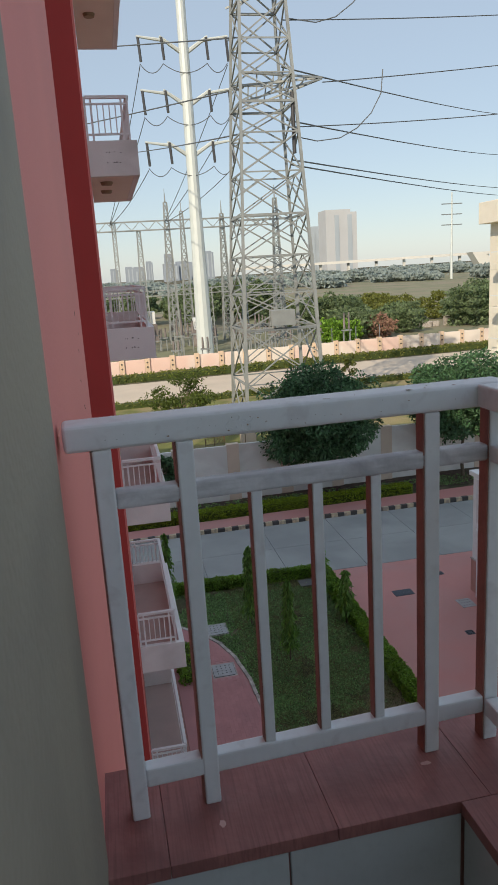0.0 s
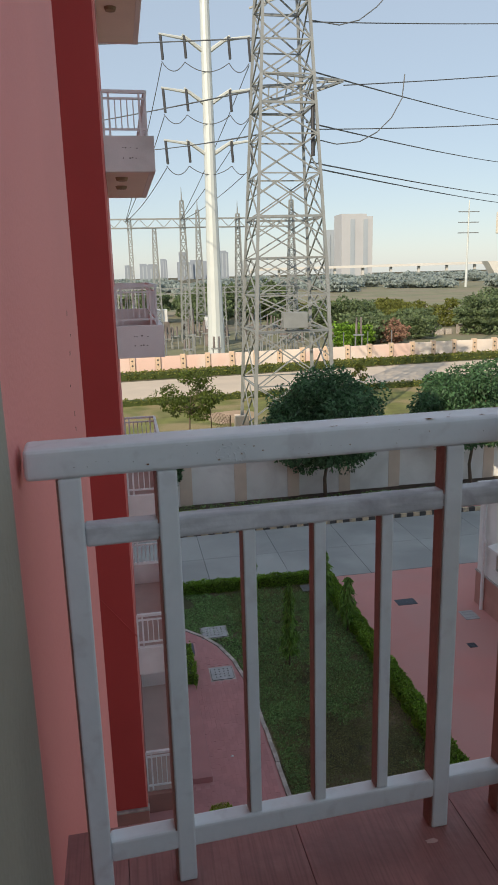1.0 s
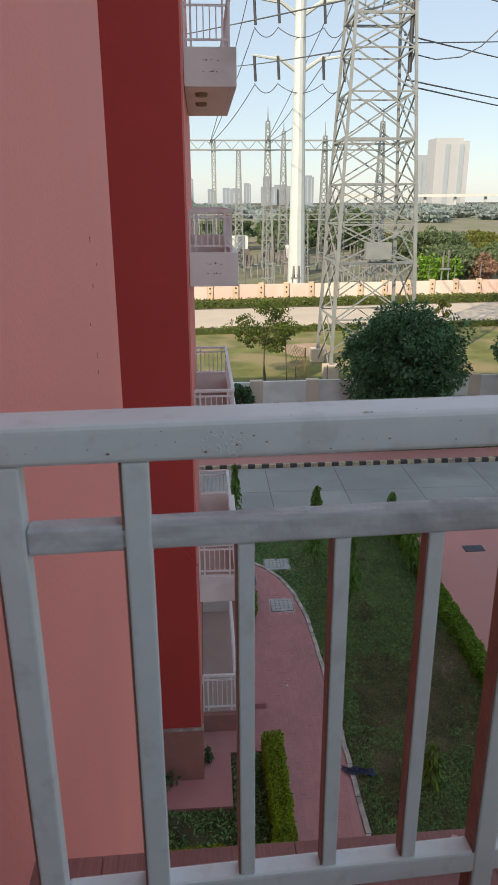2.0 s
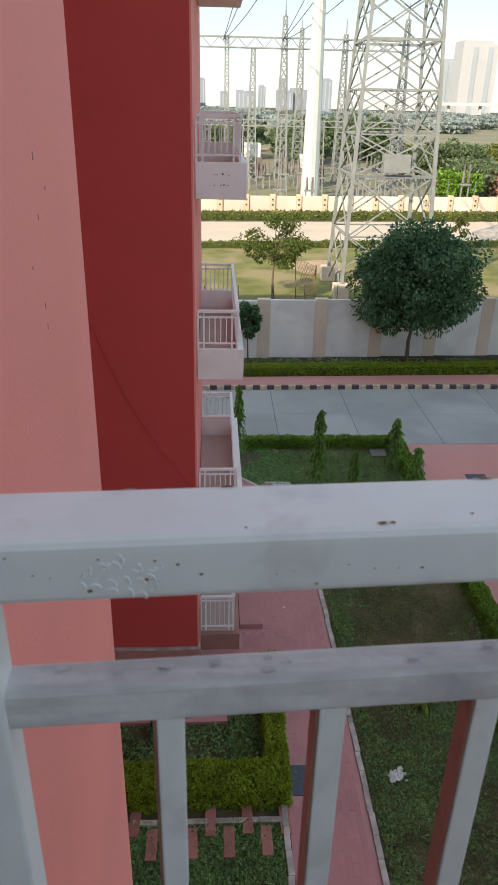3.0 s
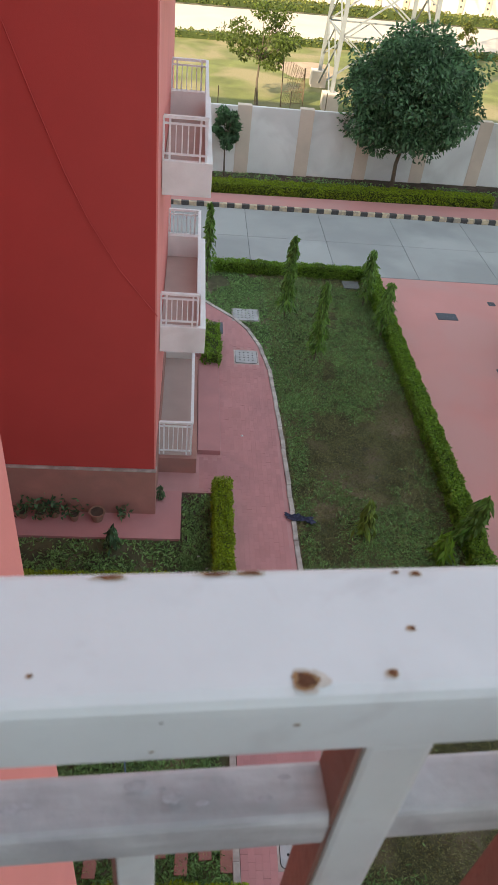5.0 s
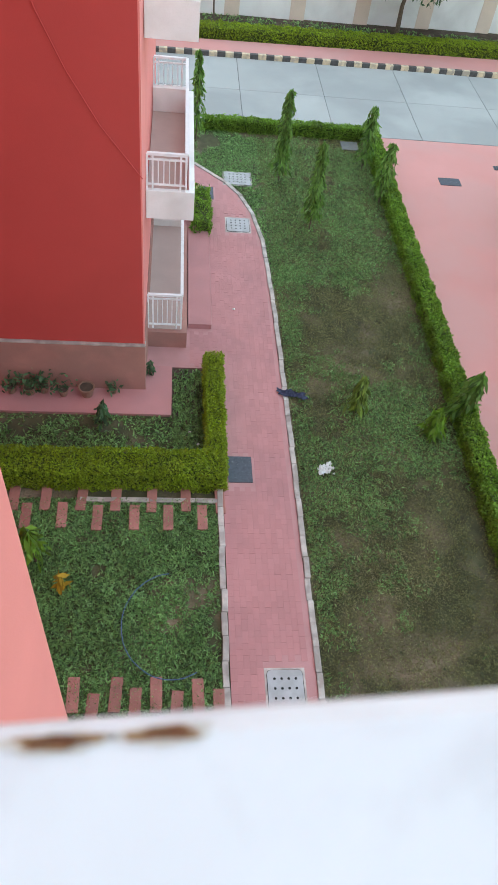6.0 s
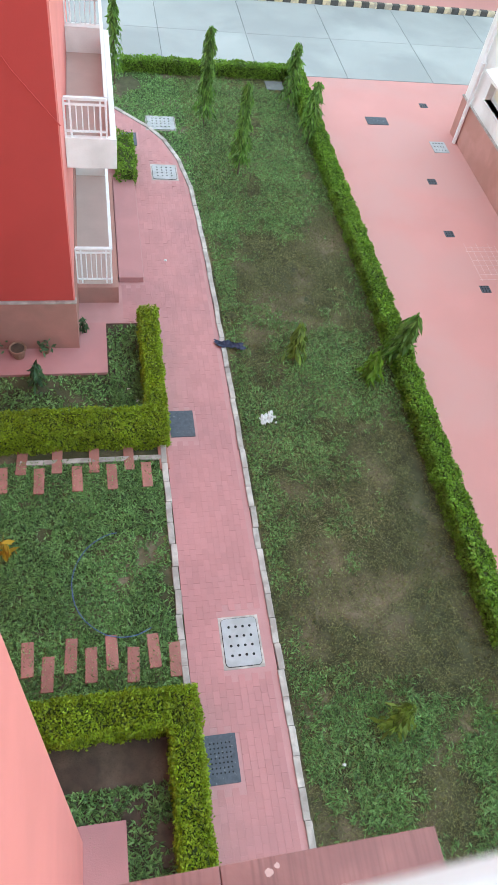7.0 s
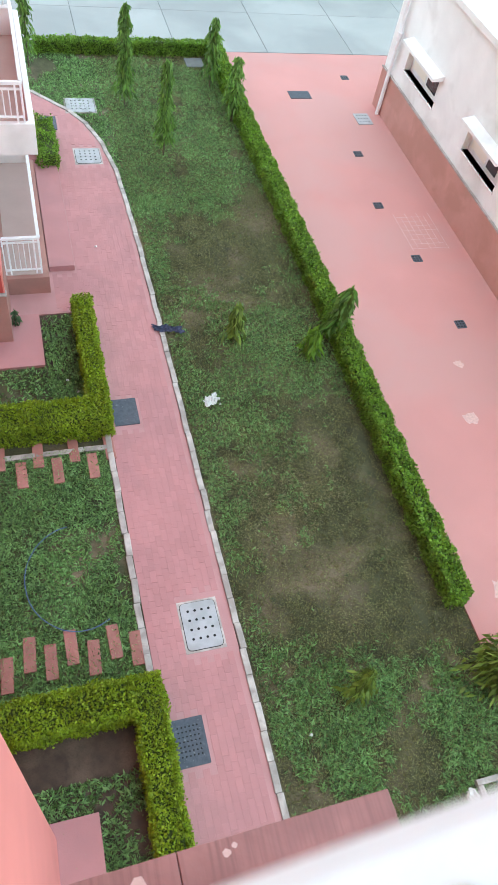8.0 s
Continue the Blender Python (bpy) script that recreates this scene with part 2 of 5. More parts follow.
# ---- mesh helpers ----
class Shape:
    """Collects vertices and faces of one mesh."""
    def __init__(self):
        self.v, self.f = [], []

    def add(self, verts, faces):
        n = len(self.v)
        self.v += [tuple(p) for p in verts]
        self.f += [tuple(i + n for i in q) for q in faces]
        return self

    def box(self, x0, y0, z0, x1, y1, z1, bev=0.0, seg=2):
        if bev <= 0:
            p = [(x, y, z) for z in (z0, z1) for x, y in ((x0, y0), (x1, y0), (x1, y1), (x0, y1))]
            return self.add(p, [(3, 2, 1, 0), (4, 5, 6, 7), (0, 1, 5, 4), (1, 2, 6, 5), (2, 3, 7, 6), (3, 0, 4, 7)])
        bm = bmesh.new()
        bmesh.ops.create_cube(bm, size=1)
        for q in bm.verts:
            q.co = ((x0 + x1) / 2 + q.co.x * (x1 - x0), (y0 + y1) / 2 + q.co.y * (y1 - y0), (z0 + z1) / 2 + q.co.z * (z1 - z0))
        bmesh.ops.bevel(bm, geom=bm.edges[:], offset=bev, segments=seg, affect="EDGES", profile=0.6)
        bm.verts.index_update()
        self.add([q.co[:] for q in bm.verts], [[q.index for q in fc.verts] for fc in bm.faces])
        bm.free()
        return self

    def beam(self, a, b, w, h=None):
        a, b = Vector(a), Vector(b)
        d = (b - a).normalized()
        side = d.cross(Vector((0, 0, 1)) if abs(d.z) < 0.95 else Vector((1, 0, 0))).normalized()
        up = side.cross(d)
        h = h or w
        p = [e + side * sx * w / 2 + up * sz * h / 2 for e in (a, b) for sx, sz in ((-1, -1), (1, -1), (1, 1), (-1, 1))]
        return self.add(p, [(3, 2, 1, 0), (4, 5, 6, 7), (0, 1, 5, 4), (1, 2, 6, 5), (2, 3, 7, 6), (3, 0, 4, 7)])

    def tube(self, pts, radii, n=8, cap=True):
        rings = []
        for i, p in enumerate(pts):
            p = Vector(p)
            d = (Vector(pts[min(i + 1, len(pts) - 1)]) - Vector(pts[max(i - 1, 0)])).normalized()
            s = d.cross(Vector((0.1, 0.97, 0.2)) if abs(d.y) < 0.9 else Vector((1, 0, 0))).normalized()
            u = s.cross(d)
            r = radii[i] if hasattr(radii, "__len__") else radii
            rings.append([p + (s * math.cos(k * math.tau / n) + u * math.sin(k * math.tau / n)) * r for k in range(n)])
        verts = [q for ring in rings for q in ring]
        faces = [(i * n + k, i * n + (k + 1) % n, (i + 1) * n + (k + 1) % n, (i + 1) * n + k) for i in range(len(pts) - 1) for k in range(n)]
        if cap:
            faces += [tuple(range(n))[::-1], tuple((len(pts) - 1) * n + k for k in range(n))]
        return self.add(verts, faces)

    def cyl(self, x, y, z0, z1, r0, r1=None, n=12):
        return self.tube([(x, y, z0), (x, y, z1)], [r0, r0 if r1 is None else r1], n)

    def prism(self, outline, z0, z1):
        n = len(outline)
        return self.add([(x, y, z0) for x, y in outline] + [(x, y, z1) for x, y in outline],
                        [tuple(range(n))[::-1], tuple(range(n, 2 * n))] + [(i, (i + 1) % n, n + (i + 1) % n, n + i) for i in range(n)])

    def mesh(self, name):
        me = bpy.data.meshes.new(name)
        me.from_pydata(self.v, [], self.f)
        bm = bmesh.new()
        bm.from_mesh(me)
        bmesh.ops.recalc_face_normals(bm, faces=bm.faces[:])
        bm.to_mesh(me)
        bm.free()
        return me


def part(name, shape, mat, parent=None, label=""):
    me = shape if isinstance(shape, bpy.types.Mesh) else shape.mesh(name)
    if not me.materials:
        me.materials.append(mat)
    ob = new(name, me)
    if parent is not None:
        ob.parent = parent
        ob.matrix_parent_inverse = parent.matrix_world.inverted()
    if label:
        tagged(ob, label)
    return ob


def thing(name, label, category, x=0.0, y=0.0, z=0.0, group="", kind=""):
    e = new(name)
    e.location = (x, y, z)
    e.matrix_world = Matrix.Translation((x, y, z))
    e.empty_display_size = 0.2
    return tagged(e, label, category, group, kind)


def leaf_mesh(name, pts, size, mat, spread=1.0, droop=0.0, aspect=0.45, normals=None):
    """Many small pointed leaves, one quad each, at the points given."""
    pts = np.asarray(pts, float)
    n = len(pts)
    d = rng.normal(size=(n, 3))
    if normals is not None:
        d = d * spread + normals
    d[:, 2] -= droop
    d /= np.linalg.norm(d, axis=1)[:, None] + 1e-9
    s = np.cross(d, rng.normal(size=(n, 3)))
    s /= np.linalg.norm(s, axis=1)[:, None] + 1e-9
    L = size * rng.uniform(0.6, 1.3, (n, 1))
    q = np.stack([pts - d * L * 0.5, pts + s * L * aspect * 0.5, pts + d * L * 0.5, pts - s * L * aspect * 0.5], 1).reshape(-1, 3)
    me = bpy.data.meshes.new(name)
    me.vertices.add(4 * n)
    me.vertices.foreach_set("co", q.astype(np.float32).ravel())
    me.loops.add(4 * n)
    me.loops.foreach_set("vertex_index", np.arange(4 * n, dtype=np.int32))
    me.polygons.add(n)
    me.polygons.foreach_set("loop_start", np.arange(0, 4 * n, 4, dtype=np.int32))
    me.update(calc_edges=True)
    me.materials.append(mat)
    return me


# ---- ground and paving ----
def sheet(name, outline, z, mat, label, category, thick=0.0):
    s = Shape()
    if thick:
        s.prism(outline, z - thick, z)
    else:
        s.add([(x, y, z) for x, y in outline], [tuple(range(len(outline)))])
    return tagged(part(name, s, mat), label, category, kind="structure")


def rect(x0, y0, x1, y1):
    return [(x0, y0), (x1, y0), (x1, y1), (x0, y1)]


sheet("ground", rect(-2500, -400, 2500, 3000), 0.0, M["ground"], "patchy grass ground with bare earth reaching the horizon", "ground")
sheet("ground_meadow", [(-80, 32.0), (120, 42.0), (120, 74.4), (-80, 58.4)], 0.012, M["meadow"], "sunlit dry lawn behind the boundary wall", "ground")
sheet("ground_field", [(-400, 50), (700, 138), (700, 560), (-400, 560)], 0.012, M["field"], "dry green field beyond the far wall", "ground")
sheet("ground_bare", [(7.7 + 2.0 * math.cos(a) * (1 + 0.15 * math.sin(3 * a)), 55.8 + 2.7 * math.sin(a) * (1 + 0.2 * math.sin(2 * a + 1))) for a in np.linspace(0, math.tau, 41)[:-1]], 0.02, M["dry"], "bare pale soil patch in the lawn", "ground")
for ex, ey, rx, ry in ((5.92, 19.15, 0.26, 0.42), (3.75, 12.85, 0.2, 0.12)):
    sheet("ground_worn", [(ex + rx * math.cos(a) * (1 + 0.2 * math.sin(3 * a + ex) + 0.13 * math.sin(7 * a + ey) + 0.07 * math.sin(13 * a)), ey + ry * math.sin(a) * (1 + 0.15 * math.sin(4 * a + ey) + 0.1 * math.sin(9 * a))) for a in np.linspace(0, math.tau, 61)[:-1]], 0.006, M["earth"], "worn earthy patch in the lawn", "ground")
sheet("road_far", [(-80, 58.4), (120, 74.4), (120, 86.8), (-80, 69.8)], 0.03, M["far_road"], "pale sunlit road along the far wall", "road")
CURVE = [(2.8, 15.0), (2.78, 17.8), (2.75, 19.1), (2.69, 20.4), (2.5, 21.6), (2.2, 22.45), (1.8, 23.1), (1.05, 23.9), (0.3, 24.3)]
path_bed = sheet("path", [(1.5, -3), (2.8, -3)] + CURVE + [(0.0, 24.3), (0.0, 15.66), (1.5, 15.66)], 0.03, M["paver_bed"], "pink paved garden footpath with pale joints", "footpath", 0.05)
sheet("terrace", [(-3.4, 14.3), (0.54, 14.3), (0.54, 15.655), (0.0, 15.655), (0.0, 14.98), (-3.4, 14.98)], 0.06, M["paver"], "pink tiled terrace strip beside the plinth", "terrace", 0.08)
sheet("terrace_step", rect(0.86, 16.9, 1.37, 20.75), 0.16, M["paver"], "low raised pink paving step", "step", 0.18)
sheet("garden_paving", rect(-0.4, 2.0, 0.5, 6.6), 0.08, M["paver"], "small pink paved garden patch", "paving", 0.1)
drive = sheet("driveway", [(6.6, -6), (10.7, -6), (10.7, 23.3), (20, 23.3), (20, 26.265), (6.6, 26.265)], 0.04, M["drive"], "pink concrete driveway with scraped pale marks", "driveway", 0.06)
sheet("soil_bed", rect(0.55, 13.05, 1.2, 15.65), 0.012, M["soil"], "dark soil bed behind the hedge", "soil")
sheet("soil_bed_near", rect(-2.5, 4.5, 1.15, 7.6), 0.012, M["soil"], "dark bare soil bed with weeds", "soil")
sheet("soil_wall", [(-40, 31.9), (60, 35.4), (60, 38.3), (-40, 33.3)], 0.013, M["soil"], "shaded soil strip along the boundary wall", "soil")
sheet("pavement", [(-40, 30.95), (60, 32.45), (60, 34.7), (-40, 31.2)], 0.12, M["drive"], "pink pavement beside the road", "pavement", 0.14)
road_bed = sheet("road", [(-40, 26.27), (60, 26.27), (60, 32.3), (-40, 30.8)], 0.02, M["joint"], "grey concrete slab road", "road", 0.03)
slab_mesh = Shape().box(-1.413, -1.294, 0, 1.413, 1.294, 0.025, 0.008).mesh("road_slab")
for i in range(-7, 15):
    for j in range(2):
        o = part("road_slab", slab_mesh, M["road"], road_bed)
        o.location = (1.15 + 2.84 * i, 27.58 + j * 2.6, 0.021)

# kerb painted in black and faded yellow blocks
road_kerb = thing("road_kerb", "concrete road kerb painted black and faded yellow", "kerb", 0, 31.53, 0, kind="structure")
kb = Shape().box(-0.143, -0.075, 0, 0.143, 0.075, 0.2, 0.012).mesh("kerb_block")
kb2 = kb.copy()
for i in range(-46, 110):
    o = part("kerb_block", kb if i % 2 else kb2, M["black"] if i % 2 else M["yellow"], road_kerb)
    o.location = (0.29 * i, 31.44 + 0.015 * (0.29 * i - 2.0), rng.normal(0, 0.006))
    o.rotation_euler = (0, 0, 0.015)

# kerb stones along the garden path
path_kerb = thing("path_kerb", "rough pale concrete kerb stones along the path", "kerb", 0, 0, 0, kind="structure")
ks = Shape().box(-0.05, -0.2, 0, 0.05, 0.2, 0.07, 0.012).mesh("kerb_stone")
line = [(2.85, -2.0)] + [(x + 0.05, y) for x, y in CURVE]
run = []
for (xa, ya), (xb, yb) in zip(line, line[1:]):
    run.append((Vector((xa, ya)), Vector((xb, yb))))
carry = 0.0
for a, b in run:
    d = b - a
    L, s = d.length, carry
    while s < L:
        p = a + d * (s / L)
        o = part("kerb_stone", ks, M["kerb"], path_kerb)
        o.location = (p.x + rng.normal(0, 0.006), p.y, rng.normal(0, 0.006) - 0.005)
        o.rotation_euler = (0, 0, math.atan2(d.y, d.x) - math.pi / 2 + rng.normal(0, 0.02))
        s += 0.404
    carry = s - L
for k in range(17):
    o = part("kerb_stone", ks, M["kerb"], path_kerb)
    o.location = (1.44 + rng.normal(0, 0.006), 8.3 + 0.404 * k * (1 if k < 11 else 1), rng.normal(0, 0.006) - 0.01) if k < 11 else (1.2 - 0.404 * (k - 11), 12.28, -0.02)
    o.rotation_euler = (0, 0, rng.normal(0, 0.02) + (0 if k < 11 else math.pi / 2))

# ---- the building ----
building = thing("building", "pink and dark red painted apartment block", "building", -2, 5, 0, kind="structure")
part("wall_near", Shape().box(-0.6, 4.83, 0, -0.045, 6.43, 19.0, 0.01), M["pink"], building, "salmon pink painted wall")
part("wall_grey", Shape().box(-0.6, 1.0, 8.9, -0.04, 4.826, 12.1, 0.006), M["grey_wall"], building, "grey beige balcony side wall")
part("wall_recess", Shape().box(-3.8, 6.43, 0, -3.4, 15.0, 19.0), M["pink"], building)
part("wall_red", Shape().box(-3.4, 15.0, 1.25, -0.015, 15.1, 19.0), M["red"], building, "dark red painted wall")
part("wall_corner", Shape().box(-0.6, 15.1, 1.25, 0.0, 22.5, 19.0), M["pink"], building)
part("wall_corner_strip", Shape().box(-0.015, 15.0, 1.25, 0.012, 15.1, 19.0), M["pink"], building)
part("plinth_band", Shape().box(-3.4, 14.965, 0, 0.02, 22.52, 1.2, 0.008), M["plinth"], building, "red brown plinth")
part("plinth_lip", Shape().box(-3.4, 14.95, 1.2, 0.035, 15.1, 1.235, 0.006), M["kerb"], building)
# unseen masses added to shade the court; the cream one bounces neutral light
part("wall_back_mass", Shape().box(-20, -16, 0, -0.06, 3.1, 19.4), M["cream"], building)
part("wall_infill", Shape().box(-3.8, 3.1, 0, -0.6, 6.42, 18.9), M["pink"], building)
part("wall_side_mass", Shape().box(-20, 3.1, 0, -3.8, 22.5, 19.0), M["pink"], building)
part("roof_slab", Shape().box(-3.8, 3.1, 18.8, -0.6, 22.5, 19.1), M["white"], building)


# our balcony: floor, parapet, wood-look ledge tiles
floor_slab = tagged(part("floor", Shape().box(-0.04, 1.0, 8.85, 0.82, 5.02, 9.1), M["floor_grey"]), "grey tiled balcony floor slab", "floor", kind="structure")
parapet = tagged(part("parapet", Shape().box(-0.04, 4.81, 9.1, 0.815, 5.03, 9.541).box(0.57, 1.0, 9.1, 0.815, 4.81, 9.541), M["plinth"]), "low balcony parapet clad with tiles", "parapet", kind="structure")
for x0, x1 in ((-0.038, 0.25), (0.253, 0.558)):
    part("wall_tile", Shape().box(x0, 4.802, 9.103, x1, 4.81, 9.538, 0.003), M["tile_white"], parapet, "grey white wall tile")
part("wall_tile", Shape().box(0.562, 1.0, 9.103, 0.57, 4.8, 9.538, 0.002), M["tile_white"], parapet)
ledge = thing("ledge", "red brown wood-look tiled parapet ledge, chipped and stained", "ledge", 0.4, 4.87, 9.585, kind="structure")
xs = [-0.045, 0.055, 0.333, 0.61, 0.828]
for a, b in zip(xs, xs[1:]):
    yb = 4.795
    part("ledge_tile", Shape().box(a + 0.0004, yb, 9.541, b - 0.0004, 5.0465, 9.565, 0.0012), M["ledge_tile"], ledge)
for k in range(14):
    part("ledge_tile", Shape().box(0.553, 4.794 - 0.27 * (k + 1) + 0.0006, 9.541, 0.828, 4.794 - 0.27 * k - 0.0006, 9.565, 0.0008), M["ledge_tile"], ledge)
for x, y, rx, ry in ((0.572, 5.028, 0.008, 0.01), (0.655, 5.034, 0.005, 0.004), (0.664, 5.038, 0.003, 0.003), (0.54, 4.9, 0.012, 0.006), (0.15, 4.86, 0.006, 0.01)):
    s = Shape()
    ring = [(x + rx * math.cos(a) * rng.uniform(0.6, 1.1), y + ry * math.sin(a) * rng.uniform(0.6, 1.1)) for a in np.linspace(0, math.tau, 13)[:-1]]
    part("paint_splash", s.prism(ring, 9.564, 9.5654), M["scrape"], ledge, "spilt white paint")

ledge.matrix_world = Matrix.Translation((0.4, 4.87, 9.585)) @ Matrix.Rotation(0.02, 4, "Z")

# ---- railing in front of the camera ----
def bar(parent, name, x0, y0, z0, x1, y1, z1, bev=0.004, label="", mat="rail"):
    return part(name, Shape().box(x0, y0, z0, x1, y1, z1, bev, 4 if bev > 0.005 else 2), M[mat], parent, label)


railing = thing("railing", "chipped white painted steel balcony railing with rust spots", "railing", 0.3, 4.9, 9.565)
bar(railing, "top_rail", -0.036, 4.911, 10.2185, 0.712, 4.9695, 10.2605, 0.009, "white rail with rust spots")
bar(railing, "middle_rail", 0.033, 4.916, 10.1215, 0.673, 4.9435, 10.151, 0.0055, "white rail with grey smudges", "rail_grimy")
bar(railing, "bottom_rail", 0.033, 4.9155, 9.624, 0.673, 4.9425, 9.659)
for x, w in ((0.004, 0.029), (0.131, 0.027), (0.551, 0.028), (0.674, 0.028)):
    bar(railing, "post", x, 4.914, 9.565, x + w, 4.944, 10.2185, 0.003)
    bar(railing, "post_side", x - 0.0025, 4.916, 9.567, x - 0.0002, 4.942, 10.217, 0.0, "red brown strip on the left side", "rail_side")
for x in (0.246, 0.35, 0.454):
    bar(railing, "baluster", x, 4.919, 9.659, x + 0.018, 4.939, 10.1215, 0.002)
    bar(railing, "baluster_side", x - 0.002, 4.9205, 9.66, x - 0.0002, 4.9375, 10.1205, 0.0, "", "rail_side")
side_rail = thing("side_railing", "white painted steel side railing of the balcony", "railing", 0.67, 4.0, 9.565)
bar(side_rail, "top_rail", 0.645, 1.05, 10.22, 0.709, 4.932, 10.259, 0.006)
bar(side_rail, "middle_rail", 0.67, 1.05, 10.1215, 0.7, 4.93, 10.1505)
bar(side_rail, "bottom_rail", 0.67, 1.05, 9.624, 0.7, 4.93, 9.658)
for k in range(33):
    y = 4.8 - 0.112 * k
    bar(side_rail, "baluster", 0.674, y - 0.008, 9.565 if k % 4 == 0 else 9.656, 0.696, y + 0.012, 10.119, 0.002)
# rust spots and blisters on the rail
def rust_spot(x, y, r, front=None, wide=1.0):
    """A ragged stain in three tones, pale halo to dark core, on the rail's top face or, with a height, on its front face."""
    n = 26
    for k, (grow, mat) in enumerate(((1.15, "rust_halo"), (0.85, "rust_rim"), (0.6, "rust"))):
        lift = 0.00015 + 0.00015 * k
        ph, ox = rng.uniform(0, 6), rng.normal(0, 0.12) * r
        ring = []
        for a in np.linspace(0, math.tau, n + 1)[:-1]:
            rr = r * grow * (1 + 0.12 * math.sin(3 * a + ph) + 0.08 * math.sin(5 * a + 2 * ph) + rng.normal(0, 0.09))
            ring.append((ox + math.cos(a) * rr * wide, math.sin(a) * rr * (0.75 if wide < 1.5 else 0.45)))
        if front is None:
            s = Shape().add([(x + u, min(y + v, 4.9665), 10.2605 + lift) for u, v in ring], [tuple(range(n))])
        else:
            s = Shape().add([(x + u, 4.911 - lift, front + v * 0.8) for u, v in ring], [tuple(range(n))[::-1]])
        part("rust_spot", s, M[mat], railing, "brown rust spot")


for x, y, r, wide in ((0.522, 4.9175, 0.0058, 1.0), (0.553, 4.919, 0.0024, 1.0), (0.607, 4.919, 0.0034, 1.1), (0.376, 4.917, 0.0024, 1.3), (0.382, 4.9172, 0.0016, 1.2),
                      (0.454, 4.964, 0.003, 2.0), (0.494, 4.9645, 0.0026, 2.6), (0.508, 4.9645, 0.0026, 2.2), (0.293, 4.964, 0.003, 1.6), (0.318, 4.965, 0.002, 2.0),
                      (0.565, 4.937, 0.0018, 1.0), (0.566, 4.9635, 0.0012, 1.3), (0.574, 4.9625, 0.0019, 1.3), (0.622, 4.964, 0.0028, 2.4), (0.655, 4.962, 0.004, 1.4), (0.235, 4.965, 0.0016, 2.2), (0.43, 4.9235, 0.0012, 1.0), (0.3, 4.9175, 0.0009, 1.2)):
    rust_spot(x, y, r, None, wide)
for x, z, r in ((0.245, 10.234, 0.0018), (0.262, 10.243, 0.0013), (0.214, 10.228, 0.0018), (0.275, 10.236, 0.0014), (0.25, 10.246, 0.001), (0.12, 10.23, 0.002), (0.4, 10.234, 0.0013), (0.47, 10.2305, 0.001), (0.52, 10.244, 0.0013), (0.34, 10.226, 0.0012)):
    rust_spot(x, 0, r, z)
# grey scuffs where the paint has rubbed thin on the middle rail
for k in range(26):
    x, y, r = rng.uniform(0.05, 0.66), rng.uniform(4.924, 4.936), rng.uniform(0.001, 0.004)
    ring = [(x + r * 1.6 * math.cos(a) * rng.uniform(0.6, 1.15), y + r * 0.8 * math.sin(a) * rng.uniform(0.6, 1.15), 10.1511 + 0.00012 * k) for a in np.linspace(0, math.tau, 15)[:-1]]
    part("paint_scuff", Shape().add(ring, [tuple(range(14))]), M["scuff"], railing)

for k in range(44):
    x, z, r = rng.uniform(0.0, 0.69), rng.choice([10.2265, 10.236, 10.2515]) + rng.normal(0, 0.002), rng.uniform(0.0003, 0.0009)
    ring = [(x + r * math.cos(a) * rng.uniform(0.7, 1.2), 4.9108, z + r * math.sin(a) * rng.uniform(0.5, 1.0)) for a in np.linspace(0, math.tau, 9)[:-1]]
    if 10.2305 < z < 10.2515:
        part("dirt_speck", Shape().add(ring, [tuple(range(8))[::-1]]), M["speck"], railing)

for k in range(20):
    bx = 0.215 + 0.0019 * k + rng.normal(0, 0.003)
    bz = 10.238 + rng.normal(0, 0.005)
    turn = rng.uniform(0, 3.1)
    pts = [(bx + u * math.cos(turn + 0.5 * u * 300) * 0.9, 4.9108, bz + u * math.sin(turn + 0.5 * u * 300)) for u in (-0.0035, -0.0015, 0.001, 0.003)]
    part("paint_blister", Shape().tube(pts, 0.0008, 6), M["rail"], railing)

# the railing stands slightly askew on its ledge
railing.matrix_world = Matrix.Translation((0.3, 4.9, 9.565)) @ Matrix.Rotation(0.055, 4, "Z")

